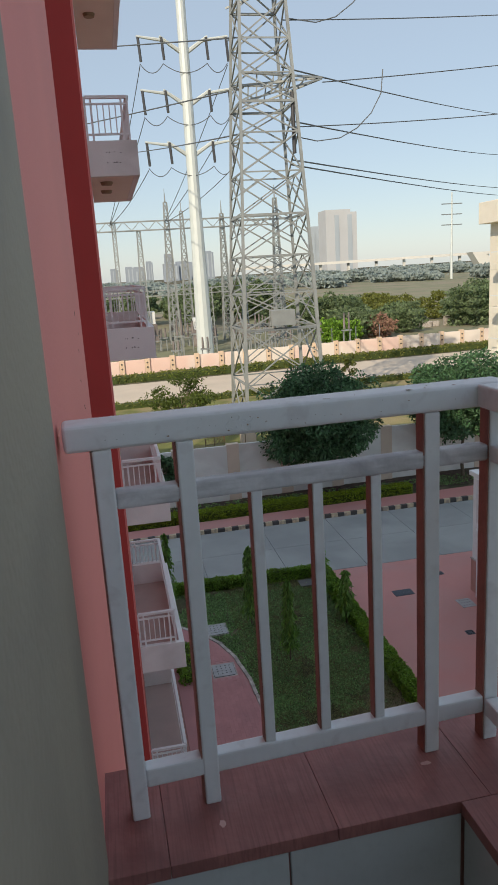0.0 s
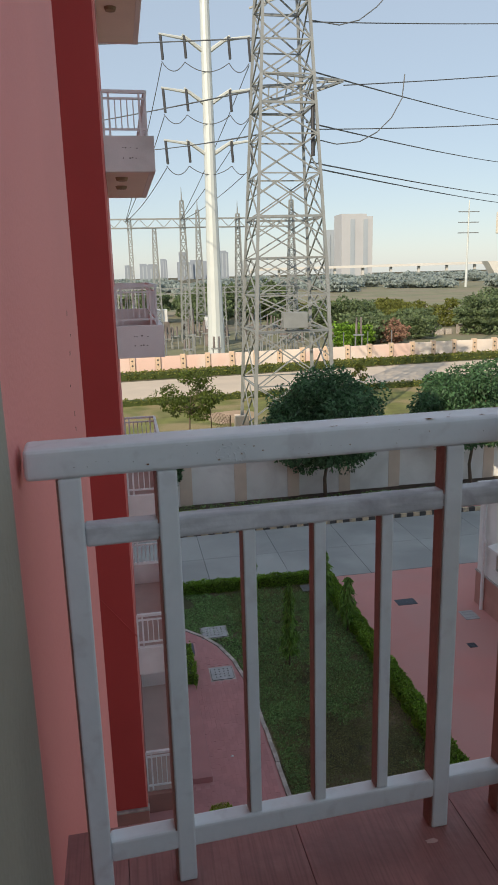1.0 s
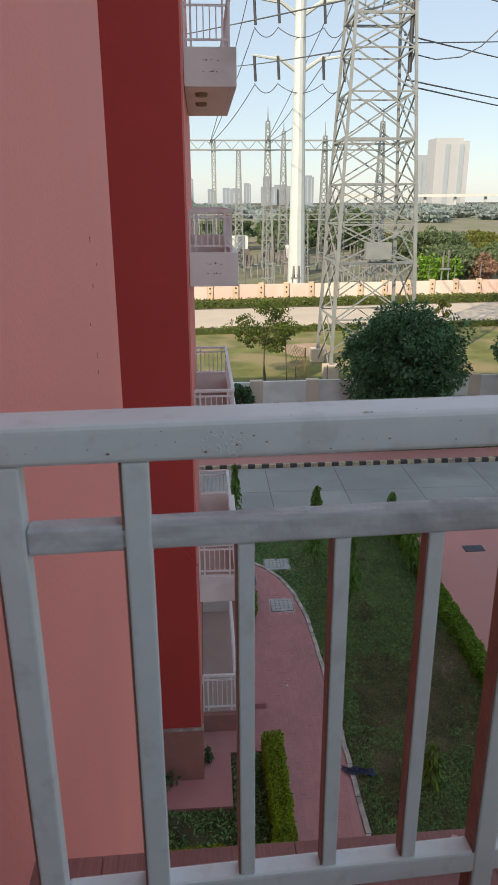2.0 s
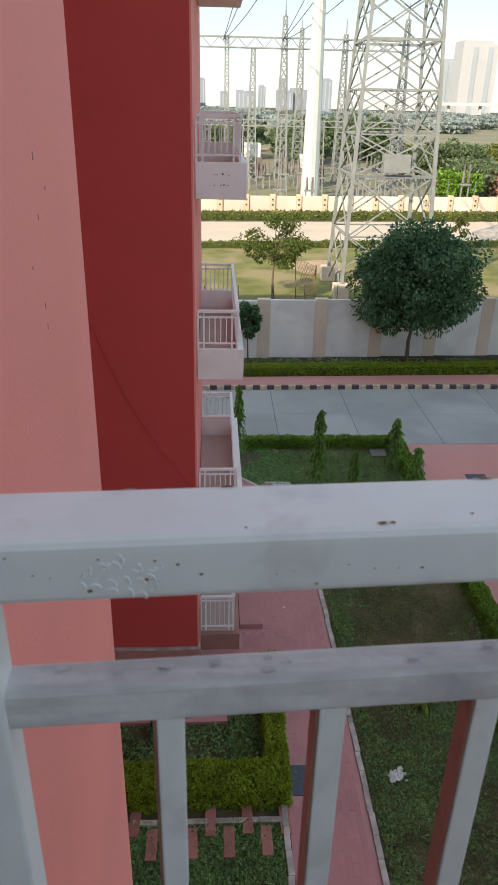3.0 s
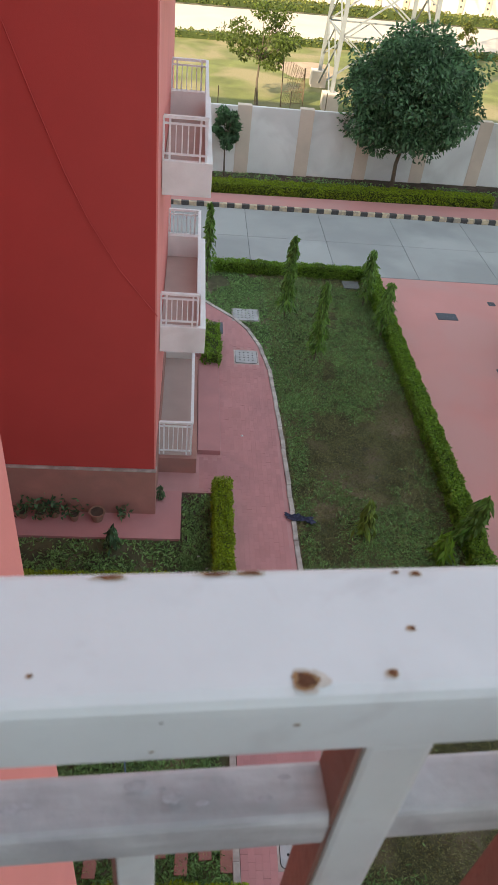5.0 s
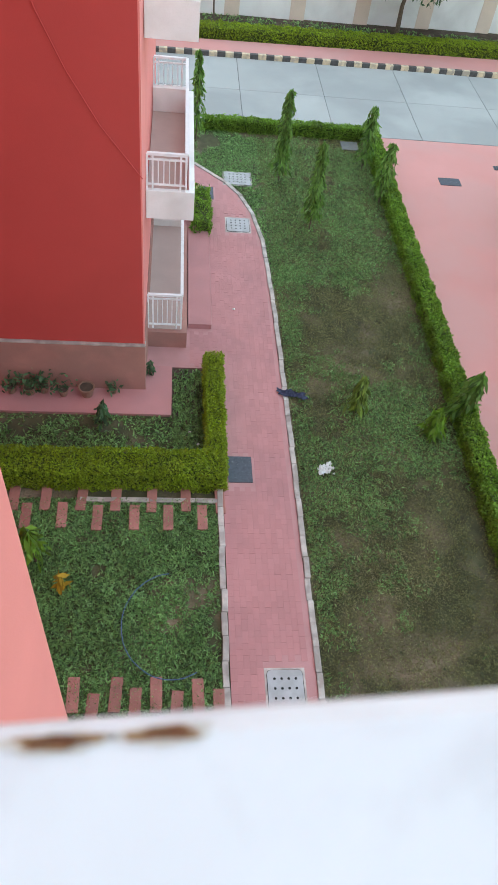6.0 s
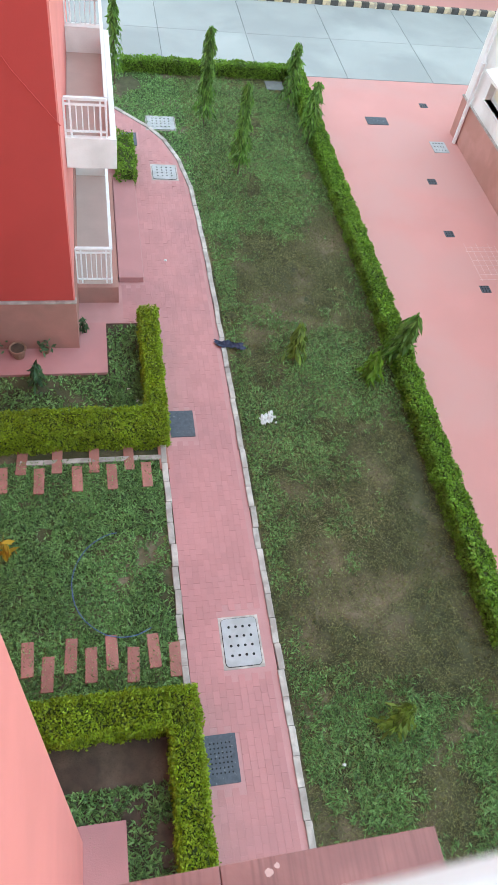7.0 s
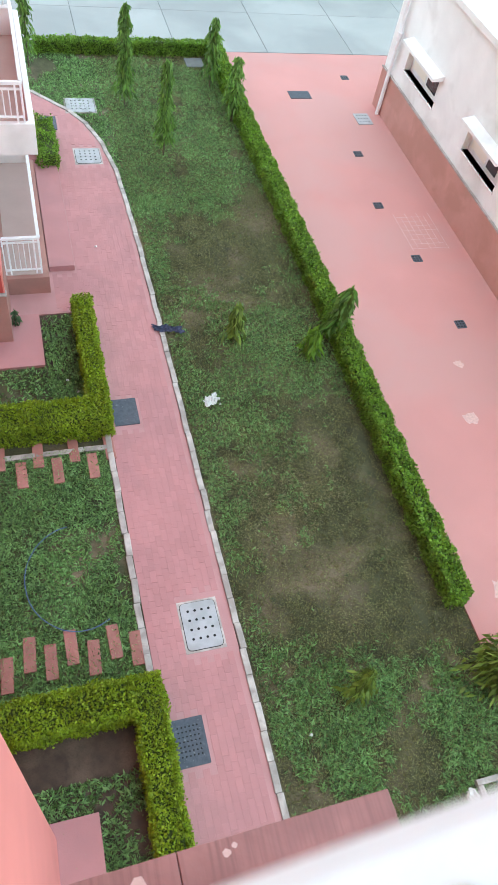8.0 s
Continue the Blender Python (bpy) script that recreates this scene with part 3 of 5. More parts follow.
# ---- balconies of the neighbouring stack ----
def neighbour_balcony(zb, label, ground_floor=False):
    b = thing("neighbour_balcony", label, "balcony", 0.4, 18.2, zb, group="balconies of the neighbouring stack")
    X, Y0, Y1 = (0.855 if 3.0 < zb < 3.5 else 0.81), 16.27, 20.25
    top = zb + 0.545
    if ground_floor:
        part("plinth", Shape().box(0.02, Y0, 0, X + 0.02, Y1, 0.44, 0.01), M["plinth"], b, "red brown plinth")
        part("floor_tile", Shape().box(0.02, Y0 + 0.1, 0.44, X - 0.1, Y1, 0.455), M["drab"], b)
        base = 0.62
    else:
        part("slab", Shape().box(0.012, Y0 + 0.1, zb + 0.004, X - 0.1, Y1 - 0.1, zb + 0.16), M["cream"], b)
        part("floor_tile", Shape().box(0.012, Y0 + 0.1, zb + 0.16, X - 0.1, Y1 - 0.1, zb + 0.18), M["drab"], b)
        part("front_fascia", Shape().box(0.012, Y0, zb, X, Y0 + 0.1, top, 0.008), M["white"], b, "stained white plaster fascia")
        part("side_fascia", Shape().box(X - 0.1, Y0 + 0.1, zb, X, Y1 - 0.1, top, 0.008), M["white"], b)
        part("end_fascia", Shape().box(0.012, Y1 - 0.1, zb, X, Y1, top, 0.008), M["white"], b)
        for yy in (17.0, 18.2):
            part("ceiling_fitting", Shape().cyl(0.27, yy, zb - 0.05, zb + 0.004, 0.09, 0.11, 14), M["fixture"], b, "round tan ceiling fitting")
        base = top + 0.1
    zt = (1.37 if ground_floor else zb + 1.2)
    rx = 0.7
    def rail_line(x0, y0, x1, y1, n, tag):
        part("top_rail", Shape().beam((x0, y0, zt), (x1, y1, zt), 0.06, 0.045), M["white_rail"], b)
        part("upper_bar", Shape().beam((x0, y0, zt - 0.1), (x1, y1, zt - 0.1), 0.03), M["white_rail"], b)
        part("lower_bar", Shape().beam((x0, y0, base), (x1, y1, base), 0.03), M["white_rail"], b)
        for k in range(1 if tag == "side" else 0, n + (0 if tag == "side" else 1)):
            u = k / n
            px, py = x0 + (x1 - x0) * u, y0 + (y1 - y0) * u
            post = k in (0, n) or k == 1 or k == n - 1
            part("rail_post" if post else "rail_bar", Shape().box(px - (0.016 if post else 0.009), py - (0.016 if post else 0.009), (base - 0.1) if post else base, px + (0.016 if post else 0.009), py + (0.016 if post else 0.009), zt if post else zt - 0.1), M["white_rail"], b)
    rail_line(0.03, Y0 + 0.05, rx, Y0 + 0.05, 7, "front")
    rail_line(rx, Y0 + 0.05, rx, Y1 - 0.06, 34, "side")
    rail_line(0.03, Y1 - 0.06, rx, Y1 - 0.06, 7, "end")
    part("inner_parapet", Shape().box(0.014, Y1 - 0.24, zb + 0.18, X - 0.102, Y1 - 0.102, base + 0.02) if not ground_floor else Shape().box(0.02, Y1 - 0.12, 0.44, 0.7, Y1, 0.9), M["white"], b)
    if zb > 8.0:
        for dx, dz in ((0.3, 0.36), (0.34, 0.355), (0.42, 0.365), (0.52, 0.35), (0.3, 0.2), (0.4, 0.2), (0.44, 0.205), (0.5, 0.2)):
            part("peeled_patch", Shape().box(dx, Y0 - 0.003, zb + dz, dx + rng.uniform(0.012, 0.03), Y0, zb + dz + rng.uniform(0.01, 0.025)), M["black"], b, "dark peeled plaster")
    return b


for k, zb in enumerate((3.11, 6.11, 9.11, 12.11, 15.11)):
    neighbour_balcony(zb, ("white plaster balcony with white railing, first floor", "white plaster balcony with white railing, second floor", "stained white balcony with railing, third floor", "white balcony with peeled patches, fourth floor", "white balcony seen from below, fifth floor")[k])
neighbour_balcony(0.44, "ground floor veranda with white railing on a plinth", True)

# ---- low white building by the driveway ----
low = thing("low_building", "low white plastered building with red brown plinth", "building", 13.5, 14, 0)
part("plinth", Shape().box(10.68, 2, 0, 17, 23.42, 1.12, 0.01), M["plinth_pale"], low, "red brown plinth")
wall = Shape()
wins = [(20.4, 22.3), (16.9, 18.6), (13.5, 15.2), (10.0, 11.7)]
edge = 23.4
for y0, y1 in wins:
    wall.box(10.72, y1, 1.12, 11.0, edge, 3.9)
    wall.box(10.72, y0, 1.12, 11.0, y1, 1.6).box(10.72, y0, 2.3, 11.0, y1, 3.9)
    edge = y0
wall.box(10.72, 2, 1.12, 11.0, edge, 3.9).box(11.0, 23.15, 1.12, 17, 23.4, 3.9).box(16.8, 2, 1.12, 17, 23.15, 3.9)
for k in range(0, len(wall.v), 8):
    piece = Shape()
    piece.add(wall.v[k:k + 8], [(3, 2, 1, 0), (4, 5, 6, 7), (0, 1, 5, 4), (1, 2, 6, 5), (2, 3, 7, 6), (3, 0, 4, 7)])
    part("wall", piece, M["white"], low)
part("roof", Shape().box(10.62, 1.9, 3.9, 17.1, 23.5, 4.05, 0.01), M["white"], low)
for y0, y1 in wins:
    ya, yb = y0 - 0.08, y1 + 0.02
    aw = Shape().add([(10.715, ya, 2.44), (10.715, yb, 2.44), (10.715, yb, 2.32), (10.715, ya, 2.32), (10.42, ya, 2.37), (10.42, yb, 2.37), (10.42, yb, 2.3), (10.42, ya, 2.3)],
                     [(0, 1, 2, 3), (0, 4, 5, 1), (4, 7, 6, 5), (7, 3, 2, 6), (0, 3, 7, 4), (1, 5, 6, 2)])
    part("awning", aw, M["white"], low, "white concrete window hood")
    w = part("window", Shape().box(10.9, y0, 1.6, 10.94, y1, 2.3), M["white"], low)
    mid = (y0 + y1) / 2
    for a, bb in ((y0 + 0.1, mid - 0.05), (mid + 0.05, y1 - 0.1)):
        part("pane" if a < mid else "shutter", Shape().box(10.892, a + (0.25 if a < mid else 0.0), 1.72, 10.9, bb, 2.18), M["glass"] if a < mid else M["cream"], w)
    part("sill", Shape().box(10.68, y0 - 0.04, 1.56, 10.9, y1 + 0.04, 1.6, 0.008), M["white"], w)
part("plinth_lip", Shape().box(10.66, 2, 1.121, 10.719, 23.44, 1.16, 0.006), M["kerb"], low)
pipe = thing("drain_pipe", "white plastic drain pipe on the wall", "pipe", 10.62, 22.85, 0.04)
part("pipe", Shape().tube([(10.61, 22.85, 0.04), (10.61, 22.85, 2.3), (10.62, 22.95, 2.5), (10.62, 22.95, 3.9)], 0.055, 10), M["white_rail"], pipe)
part("collar", Shape().cyl(10.61, 22.85, 2.15, 2.3, 0.075, None, 10), M["white_rail"], pipe)

# ---- boundary wall with pillars ----
bwall = thing("boundary_wall", "white boundary wall with beige pillars", "wall", 10, 35.7, 0, kind="structure")
for k in range(-12, 22):
    x = 2.55 + 2.58 * k
    y = 35.42 + 0.05 * (x - 2.5)
    part("pillar", Shape().box(x - 0.29, y, 0, x + 0.29, y + 0.33, 2.72, 0.015), M["pillar"], bwall)
    part("panel", Shape().box(x + 0.292, y + 0.14, 0, x + 2.288, y + 0.3, 2.66, 0.01), M["wall_white"], bwall)
far_wall = thing("far_wall", "pale pink compound wall with dotted pillars", "wall", 20, 81, 0, kind="structure")
fp = Shape().box(-0.28, -0.28, 0, 0.28, 0.1, 2.15, 0.02).mesh("pillar")
fq = Shape().box(-1.085, -0.1, 0, 1.085, 0.1, 2.0, 0.01).mesh("panel")
fd = Shape().tube([(0, -0.32, 0), (0, -0.27, 0)], 0.1, 8).mesh("stud")
for k in range(-22, 36):
    x = 1.0 + 2.73 * k
    for me, mt, dx, dz in ((fp, "far_pillar", 0, 0), (fq, "far_wall", 1.365, 0), (fd, "black", 0, 1.65), (fd, "black", 0, 1.15)):
        o = part(me.name.split(".")[0], me, M[mt], far_wall)
        o.location = (x + dx, 81.0 + 0.08 * (x - 1.7), dz)

# ---- covers, grates and slabs ----
def cover(name, x0, y0, x1, y1, z, mat, label, holes=(0, 0), frame_mat=None, group=""):
    c = thing(name, label, "drain cover", (x0 + x1) / 2, (y0 + y1) / 2, z, group=group)
    if frame_mat:
        part("frame", Shape().box(x0 - 0.04, y0 - 0.04, z - 0.02, x1 + 0.04, y1 + 0.04, z + 0.008, 0.004), M[frame_mat], c)
    def rounded(x0, y0, x1, y1, r):
        return [(cx + r * math.cos(a), cy + r * math.sin(a)) for cx, cy, a0 in ((x1 - r, y1 - r, 0), (x0 + r, y1 - r, 90), (x0 + r, y0 + r, 180), (x1 - r, y0 + r, 270)) for a in (radians(a0), radians(a0 + 30), radians(a0 + 60), radians(a0 + 90))]
    if frame_mat:
        part("gap", Shape().prism(rounded(x0 - 0.009, y0 - 0.009, x1 + 0.009, y1 + 0.009, 0.07), z, z + 0.012), M["hole"], c)
    part("lid", Shape().prism(rounded(x0, y0, x1, y1, 0.06 if frame_mat else 0.012), z - 0.02, z + 0.022), M[mat], c)
    nx, ny = holes
    for i in range(nx):
        for j in range(ny):
            hx = x0 + (x1 - x0) * (0.2 + 0.6 * i / max(1, nx - 1))
            hy = y0 + (y1 - y0) * (0.22 + 0.6 * j / max(1, ny - 1))
            part("hole", Shape().cyl(hx, hy, z + 0.018, z + 0.0235, 0.021 if nx < 6 else 0.012, None, 10), M["hole"], c)
    return c


cover("drain_cover", 2.05, 8.42, 2.59, 9.16, 0.026, "cover", "pale grey drain cover with round holes in the path", (4, 4), "kerb")
cover("drain_cover", 1.86, 20.7, 2.44, 21.3, 0.026, "cover", "pale grey perforated drain cover at the path bend", (4, 4), "kerb")
cover("drain_cover", 1.87, 22.95, 2.6, 23.6, 0.03, "cover", "pale grey perforated drain cover set in the lawn", (5, 4), "kerb")
cover("drain_grate", 1.58, 6.86, 2.04, 7.5, 0.026, "cover_dark", "dark iron drain grate stained with cement", (6, 7))
cover("manhole_cover", 1.6, 12.7, 2.05, 13.3, 0.026, "cover_dark", "dark square manhole cover in the path")
cover("manhole_cover", 1.14, 22.15, 1.55, 22.75, 0.026, "cover_dark", "dark manhole cover beside the shrub")
cover("manhole_cover", 8.22, 23.65, 8.86, 24.05, 0.032, "cover_dark", "dark rectangular manhole cover in the driveway")
cover("drain_cover", 9.85, 22.3, 10.3, 22.85, 0.032, "cover", "pale perforated drain cover in the driveway", (4, 3))
for x, y in ((10.3, 24.85), (9.31, 20.88), (9.05, 18.65), (9.27, 16.61), (9.41, 14.4)):
    cover("drain_grate", x - 0.12, y - 0.12, x + 0.12, y + 0.12, 0.028, "cover_dark", "small rusty drain grate in the driveway", (3, 3), None, "small drain grates in the driveway")

slab_me = Shape().box(-0.088, -0.26, 0, 0.088, 0.26, 0.05, 0.01).mesh("stepping_slab")
for row, (ya, yb, x_first, n) in enumerate(((12.28, 11.92, 1.42, 15), (8.64, 8.84, 1.31, 11))):
    for k in range(n):
        o = part("stepping_slab", slab_me, M["slab"])
        tagged(o, "narrow red concrete stepping slab in the grass", "paving slab", "stepping slabs in the garden")
        o.location = (x_first - 0.3 * k / 1.0 * 1.0 + rng.normal(0, 0.012), (ya if k % 2 == 0 else yb) + rng.normal(0, 0.02) - (0.02 if row else 0), 0.0)
        o.rotation_euler = (rng.normal(0, 0.01), rng.normal(0, 0.01), rng.normal(0, 0.03))


# ---- hedges, trees and plants ----
def hedge(x0, y0, x1, y1, h, mat, label, dens=1500, leaf=0.055, wob=0.035, skew=0.0):
    """A clipped hedge: a dark solid core under a ragged shell of small leaves."""
    e = thing("hedge", label, "hedge", (x0 + x1) / 2, (y0 + y1) / 2, 0)
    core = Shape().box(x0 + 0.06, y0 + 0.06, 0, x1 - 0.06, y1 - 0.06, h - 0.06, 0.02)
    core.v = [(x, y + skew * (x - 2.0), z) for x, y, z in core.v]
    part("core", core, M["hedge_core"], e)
    pts, nor = [], []
    faces = (((x0, y0, h), (x1 - x0, 0, 0), (0, y1 - y0, 0), (0, 0, 1)), ((x0, y0, 0), (x1 - x0, 0, 0), (0, 0, h), (0, -1, 0)), ((x0, y1, 0), (x1 - x0, 0, 0), (0, 0, h), (0, 1, 0)),
             ((x0, y0, 0), (0, y1 - y0, 0), (0, 0, h), (-1, 0, 0)), ((x1, y0, 0), (0, y1 - y0, 0), (0, 0, h), (1, 0, 0)))
    for o, u, v, nn in faces:
        o, u, v, nn = (np.array(q, float) for q in (o, u, v, nn))
        n = int(np.linalg.norm(u) * np.linalg.norm(v) * dens)
        p = o + rng.random((n, 1)) * u + rng.random((n, 1)) * v
        ph = np.sin(p[:, 0] * 5.1 + p[:, 1] * 3.7) * np.sin(p[:, 1] * 4.3 - p[:, 0] * 2.1) * 0.6 + np.sin(p[:, 0] * 13 + p[:, 1] * 11 + p[:, 2] * 9) * 0.4
        p += nn * (ph[:, None] * wob + rng.normal(-0.01, 0.022, (n, 1)))
        p[:, 1] += skew * (p[:, 0] - 2.0)
        pts.append(p), nor.append(np.repeat(nn[None], n, 0))
    part("foliage", leaf_mesh("foliage", np.concatenate(pts), leaf, M[mat], 0.9, 0.0, 0.6, np.concatenate(nor) * 0.55), None, e)
    return e


hedge(1.12, 3.6, 1.53, 8.1, 0.5, "hedge", "clipped yellow green hedge beside the path", 4300, 0.046)
hedge(-2.4, 7.58, 1.12, 8.1, 0.5, "hedge", "clipped yellow green hedge across the garden", 4300, 0.046)
hedge(1.2, 13.06, 1.54, 15.6, 0.55, "hedge", "clipped yellow green hedge at the terrace", 4000, 0.046)
hedge(-3.3, 12.5, 1.54, 13.04, 0.55, "hedge", "clipped green hedge along the terrace garden", 4000, 0.046)
hedge(6.27, 8.3, 6.61, 26.3, 0.47, "hedge_dark", "long clipped green hedge beside the driveway", 3000, 0.06, 0.05)
hedge(1.3, 25.98, 6.27, 26.24, 0.4, "hedge_dark", "clipped green hedge beside the road", 2600, 0.06, 0.05)
hedge(-10, 32.75, 13.0, 33.35, 0.5, "hedge", "clipped green hedge along the pavement", 1100, 0.07, 0.05, 0.035)
hedge(1.0, 20.4, 1.42, 22.0, 0.5, "hedge_dark", "rounded green shrub at the veranda corner", 1500, 0.06, 0.09)
hedge(-40, 77.9, 80, 79.6, 0.7, "leaf_yellow", "low sunlit hedge before the far wall", 26, 0.28, 0.15, 0.08)
hedge(-10, 62.6, 40, 63.4, 0.5, "leaf_yellow", "low hedge edging the far road", 40, 0.2, 0.12, 0.08)


def tree(name, x, y, h, crown, r, rz, n, leaf, mat, label, clumps=26, trunk=0.1, gap=0.55, category="tree"):
    """A tapered trunk with limbs, and a crown of many leaf clumps with gaps."""
    e = thing(name, label, category, x, y, 0)
    s = Shape()
    fork = crown - rz * 0.7
    s.tube([(x, y, -0.05), (x + 0.04 * h * rng.normal(), y, fork * 0.5), (x + 0.02 * h * rng.normal(), y, fork)], [trunk, trunk * 0.8, trunk * 0.65], 8)
    centres = []
    for k in range(clumps):
        d = rng.normal(size=3)
        d /= np.linalg.norm(d)
        d[2] = max(d[2], -0.8)
        c = np.array([x, y, crown]) + d * np.array([r, r, rz]) * rng.uniform(0.45, 0.92)
        centres.append(c)
        if k % 2 == 0:
            m = (np.array([x, y, fork]) * 0.5 + c * 0.5) + rng.normal(0, 0.12, 3) * r * 0.3
            s.tube([(x, y, fork - 0.05), tuple(m), tuple(c)], [trunk * 0.45, trunk * 0.28, trunk * 0.08], 5)
    part("trunk", s, M["bark"], e)
    pts, nor = [], []
    for c in centres:
        q = rng.normal(size=(n // clumps, 3))
        q /= np.linalg.norm(q, axis=1)[:, None]
        rad = rng.uniform(0.35, 1.0, (len(q), 1)) ** 0.5 * gap * r * rng.uniform(0.55, 1.0)
        pts.append(c + q * rad * [1, 1, 0.75]), nor.append(q)
    pts, nor = np.concatenate(pts), np.concatenate(nor)
    keep = pts[:, 2] > 0.15
    part("crown", leaf_mesh("crown", pts[keep], leaf, M[mat], 0.7, 0.35, 0.42, nor[keep]), None, e)
    return e


tree("broad_tree", 9.1, 35.0, 6.2, 3.75, 2.75, 2.5, 44000, 0.2, "leaf", "dense dark green broadleaf tree before the boundary wall", 130, 0.1, 0.4)
tree("broad_tree", 16.5, 35.0, 6.2, 3.9, 3.0, 2.3, 30000, 0.21, "leaf", "dense dark green broadleaf tree near the boundary wall", 50, 0.1, 0.46)
tree("small_tree", 3.9, 46.3, 5.2, 3.4, 2.3, 1.6, 4600, 0.19, "leaf_olive", "small sunlit yellow green tree on the lawn", 34, 0.07, 0.3)
tree("wall_shrub", 1.85, 34.9, 2.7, 1.9, 0.6, 0.85, 2200, 0.2, "leaf", "dark green shrub against the boundary wall", 22, 0.04, 0.5, "shrub")
tree("round_sapling", 19.5, 60.5, 3.0, 2.3, 0.75, 0.9, 900, 0.2, "leaf_yellow", "small round green tree on the lawn", 12, 0.05, 0.5)


def sapling(x, y, h, r, n, label, mat="leaf_fresh", lean=(0, 0), leaf=0.2):
    """A young tree with drooping narrow leaves on a thin stem."""
    e = thing("sapling", label, "sapling", x, y, 0)
    s = Shape().tube([(x, y, -0.02), (x + lean[0] * 0.5, y + lean[1] * 0.5, h * 0.5), (x + lean[0], y + lean[1], h * 0.97)], [0.022, 0.016, 0.006], 6)
    part("stem", s, M["bark"], e)
    u = rng.random(n) ** 0.8
    z = h * (0.12 + 0.88 * u)
    a = rng.random(n) * math.tau
    clump = 0.72 + 0.28 * np.sin(u * 17 + x * 3) * np.sin(2 * a + u * 9 + y)
    rad = r * (0.3 + 0.7 * (1 - u) ** 0.7) * rng.uniform(0.1, 1.0, n) * clump
    pts = np.stack([x + lean[0] * u + np.cos(a) * rad, y + lean[1] * u + np.sin(a) * rad, z], 1)
    nor = np.stack([np.cos(a) * 0.6, np.sin(a) * 0.6, np.full(n, -0.9)], 1)
    part("foliage", leaf_mesh("foliage", pts, leaf, M[mat], 0.35, 0.2, 0.26, nor), None, e)
    return e


sapling(3.4, 23.3, 2.5, 0.36, 1300, "tall narrow drooping green sapling on the lawn")
sapling(4.02, 21.0, 2.3, 0.34, 1200, "narrow drooping green sapling on the lawn")
sapling(1.1, 25.3, 2.5, 0.36, 700, "narrow drooping green sapling by the road hedge")
sapling(5.95, 24.3, 1.8, 0.42, 600, "small drooping green sapling beside the hedge")
sapling(6.15, 22.5, 1.7, 0.42, 600, "small leafy sapling leaning on the hedge")
sapling(4.22, 14.5, 0.95, 0.34, 260, "small young plant in the lawn", "leaf_young", (0, 0), 0.24)
sapling(6.3, 14.4, 1.25, 0.42, 420, "leafy plant leaning over the hedge", "leaf_fresh", (0.15, 0), 0.3)
sapling(5.7, 13.95, 0.7, 0.36, 260, "low young plant beside the hedge", "hedge_dark", (0, 0), 0.24)
sapling(4.25, 7.25, 0.85, 0.36, 420, "young plant with yellow green leaves in the lawn", "leaf_young", (0.1, 0.1), 0.19)
sapling(6.55, 7.1, 0.9, 0.75, 1700, "broad yellow green bush at the hedge end", "leaf_young", (0, 0), 0.2)
sapling(-1.14, 10.55, 0.5, 0.2, 22, "weedy plant with yellowed leaves", "yellow_leaf", (0, 0), 0.26)
sapling(-1.6, 11.05, 0.9, 0.45, 110, "leafy green garden plant near the wall", "hedge_dark", (0, 0), 0.3)
sapling(-0.75, 14.1, 0.5, 0.28, 90, "green potted plant on the terrace edge", "leaf", (0, 0), 0.22)
sapling(0.1, 15.4, 0.4, 0.18, 60, "weed growing at the plinth corner", "leaf", (0, 0), 0.16)


# worn and lush places in the lawn: centre, half sizes, gain
BARE = ((4.95, 17.3, 0.9, 1.2, 0.9), (5.93, 11.3, 0.3, 1.5, 1.3), (4.3, 9.25, 0.7, 0.28, 0.9), (5.1, 8.75, 0.7, 0.28, 1.1), (5.75, 8.3, 0.5, 0.3, 1.2), (5.92, 19.2, 0.3, 0.5, 1.3), (5.9, 21.0, 0.3, 0.35, 0.9), (3.4, 15.9, 0.35, 1.0, 0.5), (1.5, 25.3, 0.5, 0.3, 1.2), (4.8, 6.5, 0.35, 0.9, 0.6))
LUSH = ((4.6, 13.6, 1.4, 1.0, 0.55), (3.2, 18.0, 0.4, 2.5, 0.45), (3.9, 21.8, 2.2, 2.2, 0.5), (6.0, 7.0, 0.8, 0.8, 0.9), (3.6, 6.6, 0.7, 1.2, 0.4), (4.6, 7.2, 0.5, 0.5, 0.4), (3.15, 11.0, 0.18, 3.0, 0.35))
DRY = ((4.6, 10.6, 1.9, 1.3, 0.8), (4.9, 8.8, 1.6, 0.5, 0.6))


